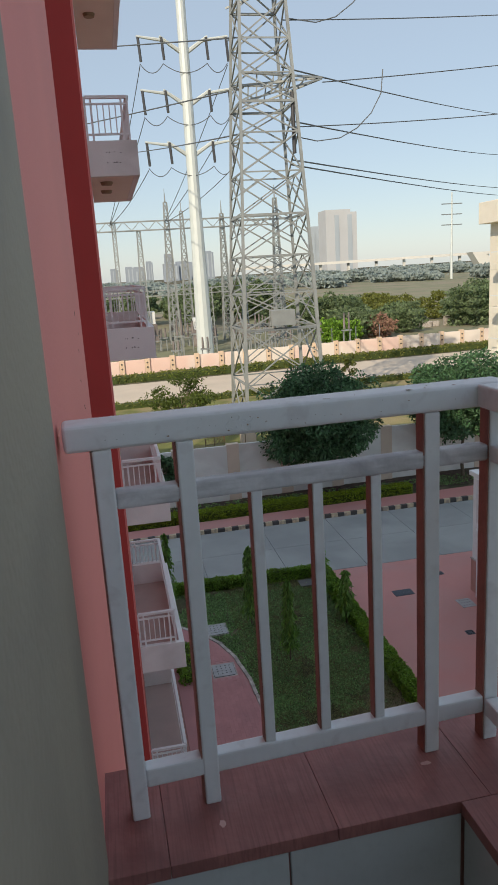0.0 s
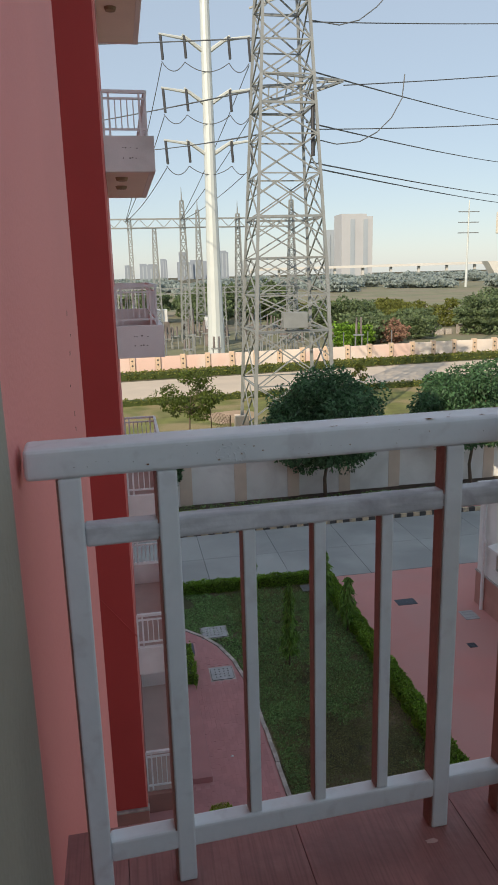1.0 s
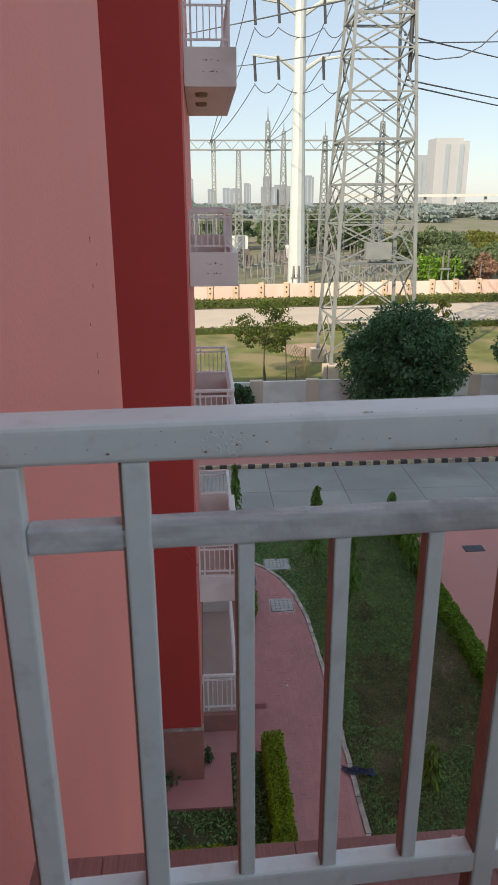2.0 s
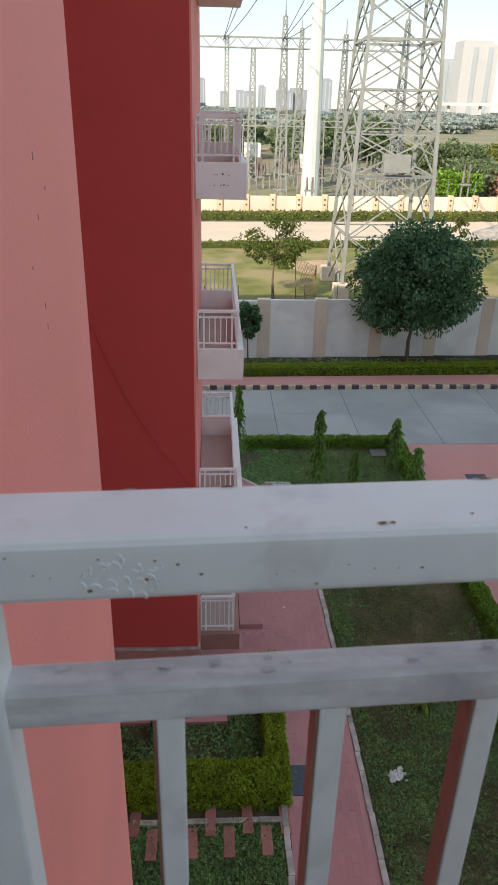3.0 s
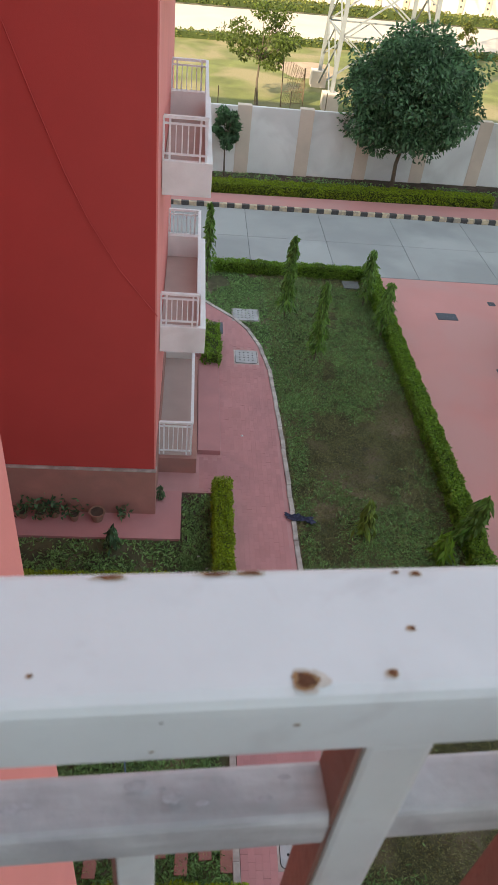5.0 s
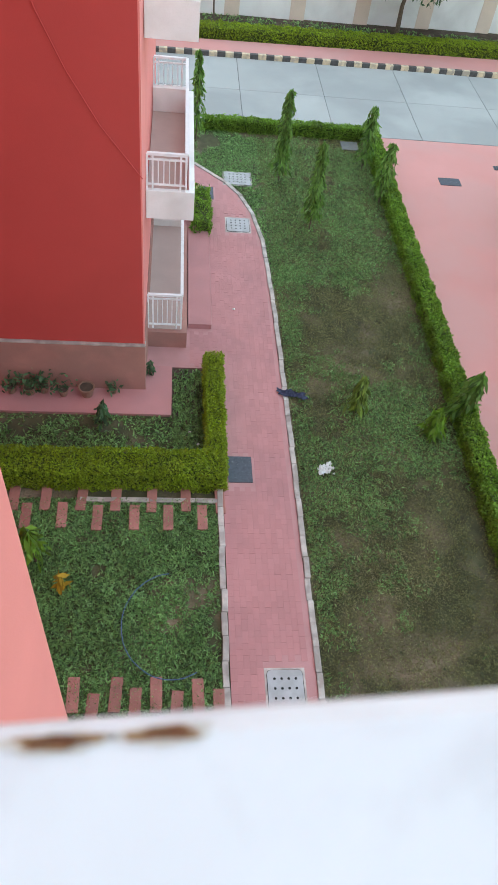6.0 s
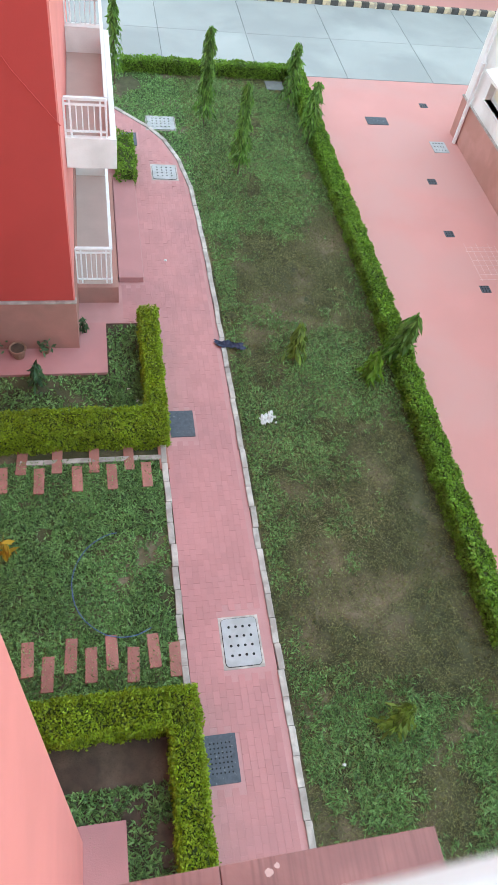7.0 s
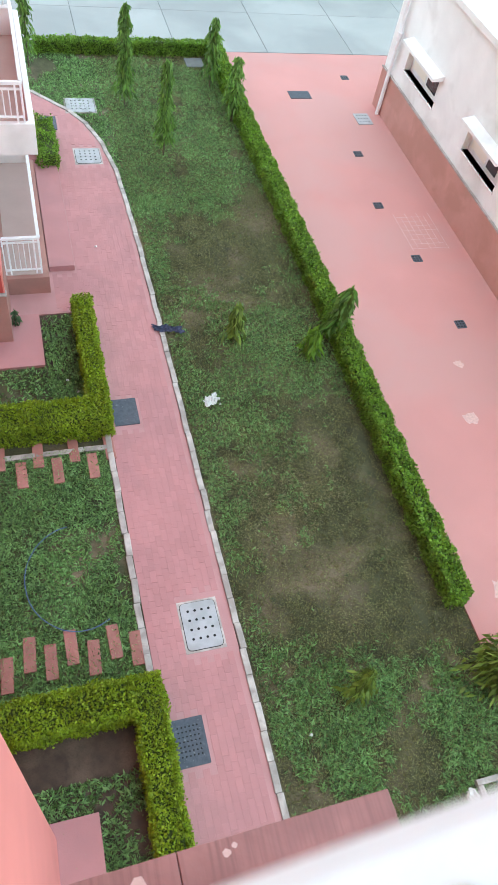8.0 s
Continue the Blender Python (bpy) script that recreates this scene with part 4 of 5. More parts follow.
def tufts(name, label, area, n, leaf, mat, keep, aspect=0.22, droop=-0.35, stray=0.8, up=0.5, bare=1.0, lush=0.0, dry=0.0):
    """Grass or weeds nobody could count, thinned out by broad patches."""
    x0, y0, x1, y1 = area
    p = np.stack([rng.uniform(x0, x1, n), rng.uniform(y0, y1, n), np.zeros(n)], 1)
    val = np.array([0.8 * noise.noise(Vector((q[0] * 0.7, q[1] * 0.55, 3.3))) + 0.6 * noise.noise(Vector((q[0] * 2.4, q[1] * 2.4, 9.1))) + 0.35 * noise.noise(Vector((q[0] * 7.0, q[1] * 7.0, 5.1))) for q in p])
    for zones, gain in ((BARE, -bare), (LUSH, lush), (DRY, dry)):
        for bx, by, rx, ry, k in zones:
            val += gain * k * np.exp(-((p[:, 0] - bx) / rx) ** 2 - ((p[:, 1] - by) / ry) ** 2)
    if name == "lawn_weeds":
        val -= 1.1 * np.exp(-((p[:, 1] - y0) / 0.8) ** 2) + 1.1 * np.exp(-((p[:, 1] - y1) / 0.8) ** 2)
    p = p[val + rng.normal(0, 0.15, n) > keep]
    edge_x = np.interp(p[:, 1], [q[1] for q in CURVE], [q[0] + 0.12 for q in CURVE], left=2.92)
    p = p[(p[:, 0] > edge_x) | (p[:, 0] < 1.38) & (p[:, 1] < 15.6)]
    p[:, 2] = rng.uniform(0.005, 0.045, len(p))
    me = leaf_mesh(name, p, leaf, M[mat], stray, droop, aspect, np.tile([0, 0, up], (len(p), 1)))
    return tagged(part(name, me, None), label, "grass", kind="stuff")


tufts("grass_blades", "short mown grass of the lawn", (2.9, 3.5, 6.6, 26.0), 330000, 0.045, "blades", -0.75, 0.22, -0.2, 0.9, 0.2, 0.3, 0.3)
tufts("dry_grass", "dry straw coloured grass in the lawn", (2.95, 8.0, 6.3, 19.0), 60000, 0.055, "straw", 0.42, 0.14, -0.2, 1.0, 0.2, 0.1, -0.6, 0.6)
tufts("lawn_weeds", "patches of leafy green weeds in the lawn", (2.95, 2.5, 6.6, 20.0), 135000, 0.075, "weed", 0.1, 0.3, 0.0, 1.0, 0.15, 0.8, 0.9, -0.45)
tufts("lawn_weeds", "leafy green ground cover near the path bend", (0.5, 18.0, 6.4, 26.6), 88000, 0.075, "weed", -0.25, 0.32, 0.0, 1.0, 0.15, 0.9, 0.3)
tufts("lawn_weeds", "leafy weeds in the lawn beside the path", (2.95, 2.6, 6.5, 8.9), 46000, 0.1, "weed", 0.0, 0.24, -0.1, 1.0, 0.35, 0.8, 0.7)
tufts("garden_grass", "dense green grass and weeds of the side garden", (-3.3, 8.2, 1.4, 12.3), 75000, 0.08, "weed", -0.4, 0.3, 0.0, 1.0, 0.15)
tufts("garden_grass", "green weeds in the terrace bed", (-3.3, 13.05, 1.2, 14.28), 7000, 0.09, "weed", -0.2, 0.35, 0.0, 1.0, 0.1)
tufts("garden_grass", "green weeds in the corner bed", (0.57, 13.05, 1.2, 15.6), 3500, 0.09, "weed", -0.05, 0.35, 0.0, 1.0, 0.1)
tufts("garden_weeds", "green weeds in the soil bed", (-1.6, 5.0, 1.1, 7.0), 15000, 0.1, "weed", -0.45, 0.3, -0.1, 1.0, 0.2)
tufts("verge_weeds", "weeds along the boundary wall", (-8, 33.9, 25, 35.4), 9000, 0.16, "weed", -0.1, 0.3)

# ---- power tower, monopole and cables ----
def lattice(name, label, cx, cy, h, w0, w1, panels, leg, brace, mat, parts=True, waist=None):
    """A square lattice mast: four legs, horizontal rings and crossed braces."""
    e = thing(name, label, "lattice tower", cx, cy, 0)
    def half(z):
        if waist and z < waist[0]:
            return w0 + (waist[1] - w0) * z / waist[0]
        if waist:
            return waist[1] + (w1 - waist[1]) * (z - waist[0]) / (h - waist[0])
        return w0 + (w1 - w0) * z / h
    zs = [0, 3.6, 6.95, 9.1, 11.35, 13.75, 16.2, 18.4, 20.1, 21.66, 23.5, 25.6, 27.6, 29.6, 31.8, 34] if parts else [h * k / panels for k in range(panels + 1)]
    cor = ((-1, -1), (1, -1), (1, 1), (-1, 1))
    at = lambda i, z: (cx + cor[i % 4][0] * half(z), cy + cor[i % 4][1] * half(z), z)
    joined = Shape()
    for i in range(4):
        if waist:
            leg_s = Shape().beam(at(i, 0), at(i, waist[0]), leg)
            part("leg", leg_s, M[mat], e)
            part("leg", Shape().beam(at(i, waist[0]), at(i, h), leg * 0.8), M[mat], e)
        else:
            part("leg", Shape().beam(at(i, 0), at(i, h), leg), M[mat], e)
        for k, (a, b) in enumerate(zip(zs, zs[1:])):
            bars = [(at(i, a), at(i + 1, b), 1.0), (at(i + 1, a), at(i, b), 1.0), (at(i, b), at(i + 1, b), 1.6 if k % 3 == 1 else 1.0)]
            if parts and k < 6:
                m = tuple((p + q) / 2 for p, q in zip(at(i, b), at(i + 1, b)))
                bars += [(at(i, (a + b) / 2), m, 0.8), (at(i + 1, (a + b) / 2), m, 0.8)]
            for p, q, w in bars:
                if parts:
                    part("brace", Shape().beam(p, q, brace * w), M[mat], e)
                else:
                    joined.beam(p, q, brace * w)
    if not parts:
        tagged(part("bracing", joined, M[mat], e), kind="stuff")
    return e


TX, TY = 10.52, 49.2
tower = lattice("power_tower", "tall galvanised steel lattice power tower on concrete feet", TX, TY, 34, 2.6, 0.89, 15, 0.2, 0.08, "steel", True, (11.35, 2.13))
for sx in (-1, 1):
    for sy in (-1, 1):
        part("footing", Shape().box(TX + sx * 2.6 - 0.45, TY + sy * 2.6 - 0.45, 0, TX + sx * 2.6 + 0.45, TY + sy * 2.6 + 0.45, 0.9, 0.03), M["pillar"], tower, "concrete footing")
for z, reach in ((21.66, 3.82), (27.6, 4.2)):
    s = Shape()
    for sy in (-1, 1):
        s.beam((TX - 1.6, TY + sy * 1.6, z), (TX + reach, TY, z + 0.05), 0.12)
        s.beam((TX - 1.6, TY + sy * 1.6, z - 1.6), (TX + reach, TY, z), 0.1)
        for k in range(1, 5):
            u = k / 5
            a = Vector((TX - 1.6, TY + sy * 1.6, z)).lerp(Vector((TX + reach, TY, z)), u)
            b = Vector((TX - 1.6, TY + sy * 1.6, z - 1.6)).lerp(Vector((TX + reach, TY, z)), u * 0.9)
            s.beam(a, b, 0.07)
    part("cross_arm", s, M["steel"], tower)
part("control_box", Shape().box(TX - 0.7, TY - 2.7, 7.15, TX + 0.8, TY - 2.0, 8.1, 0.02), M["steel"], tower, "grey equipment box on the tower")
part("platform", Shape().box(TX - 2.4, TY - 2.4, 6.85, TX + 2.4, TY - 2.2, 6.99), M["steel_dark"], tower)
part("platform", Shape().box(TX - 2.4, TY + 2.2, 6.85, TX + 2.4, TY + 2.4, 6.99), M["steel_dark"], tower)
part("insulator_string", Shape().cyl(TX + 1.5, TY - 1.5, 17.2, 20.6, 0.12), M["insulator"], tower, "dark insulator string")

fence = thing("wire_fence", "leaning rusty wire mesh fence panel on the lawn", "fence", 5.8, 46.7, 0)
for x, y, h in ((5.2, 46.4, 2.5), (6.5, 47.0, 1.9)):
    part("fence_post", Shape().tube([(x, y, 0), (x - 0.08, y, h)], 0.03, 6), M["mesh_wire"], fence)
wires = Shape()
for k in range(14):
    u, v = k / 13, min(1.0, k / 13 + 0.45)
    for a, b in ((u, v), (v, u)):
        wires.beam((5.2 + 1.3 * a, 46.4 + 0.6 * a, 0.1), (5.15 + 1.3 * b, 46.4 + 0.6 * b, 2.4 - 0.55 * b), 0.012)
for z in (0.15, 0.8, 1.5):
    wires.beam((5.2, 46.4, z), (6.5, 47.0, z * 0.85), 0.014)
part("mesh", wires, M["mesh_wire"], fence)
for k in range(9):
    x = -4 + 1.9 * k
    tagged(part("lawn_post", Shape().cyl(x, 44.2 + 0.06 * x, 0, 1.3, 0.025, 0.025, 6), M["mesh_wire"]), "thin rusty post on the sunlit lawn", "post", "thin posts on the lawn")

PX, PY = 12.0, 95.0
mono = thing("power_pole", "tall pale tapered steel power pole with three arms", "power pole", PX, PY, 0)
part("shaft", Shape().tube([(PX, PY, 0), (PX, PY, 20), (PX, PY, 60)], [1.1, 0.72, 0.4], 12), M["pole"], mono)
part("base_plate", Shape().cyl(PX, PY, 0, 0.4, 1.6, 1.6, 12), M["concrete_far"], mono)
for z in (24.6, 30.3, 36.0):
    s = Shape()
    for sx, reach in ((-1, 5.5), (-1, 2.8), (1, 5.2), (1, 2.8)):
        s.tube([(PX + sx * 0.4, PY, z), (PX + sx * 2.2, PY - 0.4, z + 1.1), (PX + sx * reach, PY - 0.6, z + 1.5)], [0.26, 0.2, 0.13], 6)
    part("cross_arm", s, M["pole"], mono)
    for dx, L in ((-5.3, 2.6), (-2.6, 2.4), (2.6, 2.4), (5.0, 2.6)):
        part("insulator_string", Shape().tube([(PX + dx, PY - 0.6, z + 1.4), (PX + dx + 0.15, PY - 0.6, z + 1.4 - L)], 0.16, 6), M["insulator"], mono, "dark insulator string")


def cable(pts, r, sag=0.0):
    a, b = Vector(pts[0]), Vector(pts[-1])
    q = []
    for k in range(25):
        u = k / 24
        p = a.lerp(b, u)
        q.append((p.x, p.y, p.z - sag * 4 * u * (1 - u)))
    o = part("power_cable", Shape().tube(q, r, 5), M["wire"])
    return tagged(o, "thin dark overhead power cable", "cable", "overhead power cables")


for a, b, r, sag in (((14.3, 49, 21.4), (61.4, 70, 30.5), 0.035, 0.4), ((12.0, 49, 24.8), (65, 70, 33.9), 0.035, 0.5), ((12.0, 49, 18.9), (64, 70, 26.5), 0.035, 0.8),
                     ((11.9, 49.5, 22.4), (121.5, 191, 47), 0.05, 1.2), ((12.1, 49.5, 19.4), (121, 191, 37.3), 0.05, 1.2), ((12.3, 49.5, 16.8), (121, 191, 26.2), 0.05, 0.8), ((12.3, 49.5, 17.1), (121, 191, 28.3), 0.05, 0.8),
                     ((9.8, 50, 24.2), (-20.5, 140, 48.8), 0.05, 0.3), ((9.6, 50, 21.4), (-18.4, 140, 34.5), 0.05, 0.3), ((9.4, 50, 18.8), (2.1, 140, 32.1), 0.05, 0.3)):
    cable([a, b], r, sag)
for dx in (-5.3, 5.0):
    for z in (34.4, 28.7, 23.0):
        cable([(PX + dx, PY - 0.6, z), (PX + dx * 0.8 - 6, 118, 18.5)], 0.05, 0.6)
for z in (36.0, 30.3, 24.6):
    for a, b in ((-5.3, -2.6), (-2.6, 2.6), (2.6, 5.0)):
        cable([(PX + a, PY - 0.6, z - 1.4), (PX + b, PY - 0.6, z - 1.4)], 0.05, 1.0)
    cable([(PX + 5.0, PY - 0.6, z + 1.3), (TX - 1.3, TY + 1.5, 10.5 + (z - 10.5) * 0.56)], 0.05, 0.4)
for pts in ([(18.2, 49, 22.1), (18.06, 49, 20.74), (17.4, 49, 19.62), (16.46, 49, 18.77), (15.34, 49, 18.22), (13.87, 49, 18.07), (12.3, 49, 18.4)],
            [(17.2, 49, 26.6), (16.34, 49, 25.74), (15.25, 49, 24.99), (14.01, 49, 24.69), (12.3, 49, 24.9)]):
    tagged(part("jumper_cable", Shape().tube(pts, 0.035, 5), M["wire"]), "slack dark jumper cable", "cable", "jumper cables")
tagged(part("wall_cable", Shape().tube([(-2.24, 14.985, 9.6), (-1.98, 14.985, 8.78), (-1.63, 14.985, 7.74), (-1.29, 14.985, 6.8), (-0.99, 14.985, 6.12), (-0.57, 14.985, 5.38), (0.02, 14.985, 4.6)], 0.009, 6), M["red"]), "thin cable running over the dark red wall", "cable")

# substation: masts, portal beams, apparatus
for x, y, h, w in ((-8.5, 118, 18, 0.8), (10.4, 118, 21.5, 0.9), (19.0, 118, 19.5, 0.8), (27.6, 118, 21.5, 0.9), (6.0, 118, 17.5, 0.7), (2.3, 118, 19, 0.3), (15.2, 140, 22, 0.9)):
    m = lattice("substation_mast", "slender grey lattice mast of the substation", x, y, h, w, 0.25, 14, 0.16, 0.08, "steel", False)
    if h > 19:
        part("spire", Shape().cyl(x, y, h, h + 2.0, 0.12, 0.03, 6), M["steel"], m)
beam_e = thing("portal_beam", "long grey lattice portal beam of the substation", "lattice beam", 5, 118, 17.6)
s = Shape()
for dz in (0, 1.3):
    for dy in (-0.6, 0.6):
        s.beam((-30, 118 + dy, 17.6 + dz), (27.5, 118 + dy, 17.6 + dz), 0.14)
for k in range(46):
    x = -30 + 1.25 * k
    s.beam((x, 117.4, 17.6 + (k % 2) * 1.3), (x + 1.25, 117.4, 18.9 - (k % 2) * 1.3), 0.1)
part("truss", s, M["steel"], beam_e)
beam_low = thing("portal_beam", "low grey lattice portal of the substation yard", "lattice beam", 5, 104, 8.0)
s = Shape()
for dz in (0, 0.7):
    s.beam((-20, 104, 8 + dz), (24, 104, 8 + dz), 0.12)
for k in range(44):
    s.beam((-20 + k, 104, 8 + (k % 2) * 0.7), (-19 + k, 104, 8.7 - (k % 2) * 0.7), 0.07)
for x in np.arange(-20, 25, 4.9):
    for dx in (-0.5, 0.5):
        s.beam((x + dx, 104, 0), (x + dx * 0.6, 104, 8.7), 0.13)
    for k in range(9):
        s.beam((x - 0.5, 104, k), (x + 0.5, 104, k + 1), 0.06)
        s.beam((x + 0.5, 104, k), (x - 0.5, 104, k + 1), 0.06)
part("truss", s, M["steel"], beam_low)
for k in range(90):
    x, y = rng.uniform(-22, 30), rng.uniform(87, 130)
    if abs(x - PX) < 2 and abs(y - PY) < 3:
        continue
    e = thing("substation_apparatus", "grey switchgear post with insulators in the substation", "switchgear", x, y, 0, group="substation apparatus")
    h = rng.uniform(2.2, 5.0)
    part("stand", Shape().beam((x - 0.4, y, 0), (x - 0.4, y, h * 0.55), 0.14).beam((x + 0.4, y, 0), (x + 0.4, y, h * 0.55), 0.14).box(x - 0.6, y - 0.3, h * 0.55, x + 0.6, y + 0.3, h * 0.55 + 0.15), M["steel"], e)
    part("insulator", Shape().cyl(x - 0.3, y, h * 0.6, h, 0.16, 0.1, 6).cyl(x + 0.3, y, h * 0.6, h, 0.16, 0.1, 6), M["equipment"], e)
for x, y, w, h in ((-2, 128, 4, 4), (6.5, 125, 3, 5), (14, 112, 3.2, 4.2), (1, 108, 2.4, 3.4), (-12, 122, 6, 4.5)):
    e = thing("transformer", "white and brown transformer housing in the substation", "transformer", x, y, 0, group="transformers")
    part("tank", Shape().box(x - w / 2, y - 1.5, 0, x + w / 2, y + 1.5, h * 0.6, 0.05), M["equipment"], e)
    part("housing", Shape().box(x - w / 2.4, y - 1.3, h * 0.6, x + w / 2.4, y + 1.3, h, 0.05), M["shed_white"], e)
for x in np.arange(-22, 34, 3.0):
    e = tagged(part("fence_post", Shape().cyl(float(x), 85.5, 0, 3.4, 0.07, 0.05, 6), M["steel_dark"]), "thin grey post along the substation", "post", "posts along the substation")


def scrub(name, label, spots, leaf, mat, dens):
    pts = []
    for x, y, r, h in spots:
        n = int(dens * r * max(h, 1))
        q = rng.normal(size=(n, 3))
        q /= np.linalg.norm(q, axis=1)[:, None]
        lump = 0.75 + 0.25 * np.sin(q[:, 0] * 5 + x) * np.sin(q[:, 1] * 6 + y) + 0.12 * np.sin(q[:, 2] * 11 + x * 3)
        q *= (rng.uniform(0.6, 1.0, n) ** 0.4 * lump)[:, None]
        p = np.array([x, y, h * 0.45]) + q * [r, r, h * 0.55]
        pts.append(p[p[:, 2] > 0])
    return tagged(part(name, leaf_mesh(name, np.concatenate(pts), leaf, M[mat], 0.8, 0.1, 0.6), None), label, "scrub", kind="stuff")


scrub("far_scrub", "green trees and scrub behind the substation", [(rng.uniform(-60, 38), rng.uniform(150, 200), rng.uniform(4, 8), rng.uniform(5, 9.5)) for _ in range(48)], 0.8, "leaf_far", 80)
scrub("far_scrub", "olive green bushes in the field", [(rng.uniform(30, 46), rng.uniform(104, 140), rng.uniform(2.5, 5), rng.uniform(2.5, 5.5)) for _ in range(24)] + [(58, 112, 6, 6.5), (62, 116, 6, 7), (66, 122, 7, 7), (52, 124, 4, 4), (36, 118, 5, 7), (40, 126, 5, 6)], 0.5, "leaf_far", 150)
scrub("far_scrub", "yellow green scrub scattered over the field", [(rng.uniform(30, 95), rng.uniform(112, 200), rng.uniform(2, 4.5), rng.uniform(1.6, 4.0)) for _ in range(34)], 0.5, "leaf_yellow", 110)
scrub("far_scrub", "bright green bush at the field edge", [(29.5, 97, 2.6, 4), (33, 100, 2.5, 3.4), (31, 103, 2, 3.5)], 0.4, "hedge_dark", 190)
scrub("far_scrub", "dry brown bush at the field edge", [(39, 103, 2.6, 3.6)], 0.4, "pot", 190)
# the haze over this belt is in its leaf colour
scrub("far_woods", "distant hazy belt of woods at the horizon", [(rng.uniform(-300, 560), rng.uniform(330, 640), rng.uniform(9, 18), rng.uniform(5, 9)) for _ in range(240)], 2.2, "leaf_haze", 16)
for k in range(6):
    x = 46 + 2.0 * k
    tagged(part("rubble_block", Shape().box(x, 112 + 0.3 * k, 0, x + rng.uniform(0.9, 1.7), 113.5, rng.uniform(0.8, 1.7), 0.06), M["kerb"]), "pale broken wall block in the scrub", "rubble", "pale wall blocks in the scrub")

# ---- far apartment block, towers, flyover ----
apt = thing("apartment_block", "sunlit cream apartment block with balconies", "building", 32, 56, 0)
part("wall", Shape().box(27.9, 51.2, 0, 40, 53.0, 13.0, 0.02), M["cream"], apt)
part("roof", Shape().box(27.0, 49.8, 12.8, 40.2, 53.1, 14.3, 0.05), M["cream"], apt)
for f in range(4):
    z = 0.7 + 3.0 * f
    bal = part("balcony", Shape().box(26.9, 49.6, z - 0.1, 31.5, 51.2, z + 0.3, 0.03), M["cream"], apt)
    part("balcony_rail", Shape().beam((27.0, 49.7, z + 1.1), (31.5, 49.7, z + 1.1), 0.07).beam((27.0, 49.7, z + 1.1), (27.0, 51.2, z + 1.1), 0.07), M["white_rail"], bal)
    for k in range(22):
        part("balcony_bar", Shape().box(27.0 + 0.2 * k, 49.69, z + 0.3, 27.03 + 0.2 * k, 49.72, z + 1.1), M["white_rail"], bal)
    w = part("window", Shape().box(29.1, 51.14, z + 0.3, 30.6, 51.2, z + 2.5), M["white_rail"], apt)
    for a in (29.18, 29.9):
        part("pane", Shape().box(a, 51.11, z + 0.4, a + 0.6, 51.14, z + 1.6), M["glass"], w)
        part("pane", Shape().box(a, 51.11, z + 1.7, a + 0.6, 51.14, z + 2.4), M["glass"], w)
    part("column", Shape().box(27.2, 49.9, z + 0.3, 27.9, 50.5, z + 2.9), M["cream"], apt)
lamp = thing("street_lamp", "slim grey street lamp near the trees", "street lamp", 24.7, 45, 0)
part("pole", Shape().cyl(24.7, 45, 0, 5.35, 0.06, 0.04, 8), M["steel"], lamp)
part("arm", Shape().beam((24.7, 45, 5.3), (25.8, 45, 5.15), 0.06), M["steel"], lamp)
part("lamp_head", Shape().box(25.5, 44.9, 5.1, 26.1, 45.1, 5.2, 0.02), M["steel"], lamp)

def far_tower(x, y, w, d, h, mat, label):
    e = thing("tower_block", label, "tower block", x, y, 0)
    part("wall", Shape().box(x - w / 2, y - d / 2, 0, x + w / 2, y + d / 2, h), M[mat], e)
    part("window_band", Shape().box(x - w * 0.22, y - d / 2 - 0.6, 4, x - w * 0.08, y - d / 2, h - 3), M["tower_far_dark"], e)
    part("window_band", Shape().box(x + w * 0.2, y - d / 2 - 0.6, 4, x + w * 0.34, y - d / 2, h - 3), M["tower_far_dark"], e)
    part("parapet", Shape().box(x - w / 2, y - d / 2, h, x + w * 0.3, y + d / 2, h + 3), M[mat], e)
    return e


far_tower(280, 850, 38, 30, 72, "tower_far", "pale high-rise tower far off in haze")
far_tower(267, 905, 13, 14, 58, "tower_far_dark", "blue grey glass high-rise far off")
# skyline blocks, their haze carried by the wall colour
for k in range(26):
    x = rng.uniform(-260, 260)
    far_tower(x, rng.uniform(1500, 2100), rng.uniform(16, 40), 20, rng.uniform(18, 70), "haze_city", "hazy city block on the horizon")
fly = thing("flyover", "long pale concrete flyover on piers", "flyover", 350, 640, 0)
part("deck", Shape().beam((120, 660, 13.5), (700, 560, 16.5), 9, 2.2), M["concrete_far"], fly)
for k in range(24):
    u = k / 23
    part("pier", Shape().box(120 + 580 * u - 1, 660 - 100 * u - 1, 0, 120 + 580 * u + 1, 660 - 100 * u + 1, 13 + 2.8 * u), M["concrete_far"], fly)
ramp = tagged(part("station_entrance", Shape().add([(288, 520, 0), (312, 520, 0), (318, 520, 5), (304, 520, 5), (286, 520, 15), (278, 520, 15)] + [(288, 530, 0), (312, 530, 0), (318, 530, 5), (304, 530, 5), (286, 530, 15), (278, 530, 15)],
              [(0, 1, 2, 3, 4, 5), (11, 10, 9, 8, 7, 6), (0, 6, 7, 1), (1, 7, 8, 2), (2, 8, 9, 3), (3, 9, 10, 4), (4, 10, 11, 5), (5, 11, 6, 0)]), M["concrete_far"]), "white sloping station entrance hall", "station")
stn = thing("elevated_station", "dark roofed elevated station far off", "station", 420, 560, 0)
part("roof", Shape().box(375, 545, 27, 470, 570, 29), M["steel_dark"], stn)
part("platform", Shape().box(375, 545, 18, 470, 570, 20), M["concrete_far"], stn)
for k in range(12):
    part("column", Shape().box(378 + 8 * k, 546, 0, 379.4 + 8 * k, 548, 27), M["steel"], stn)
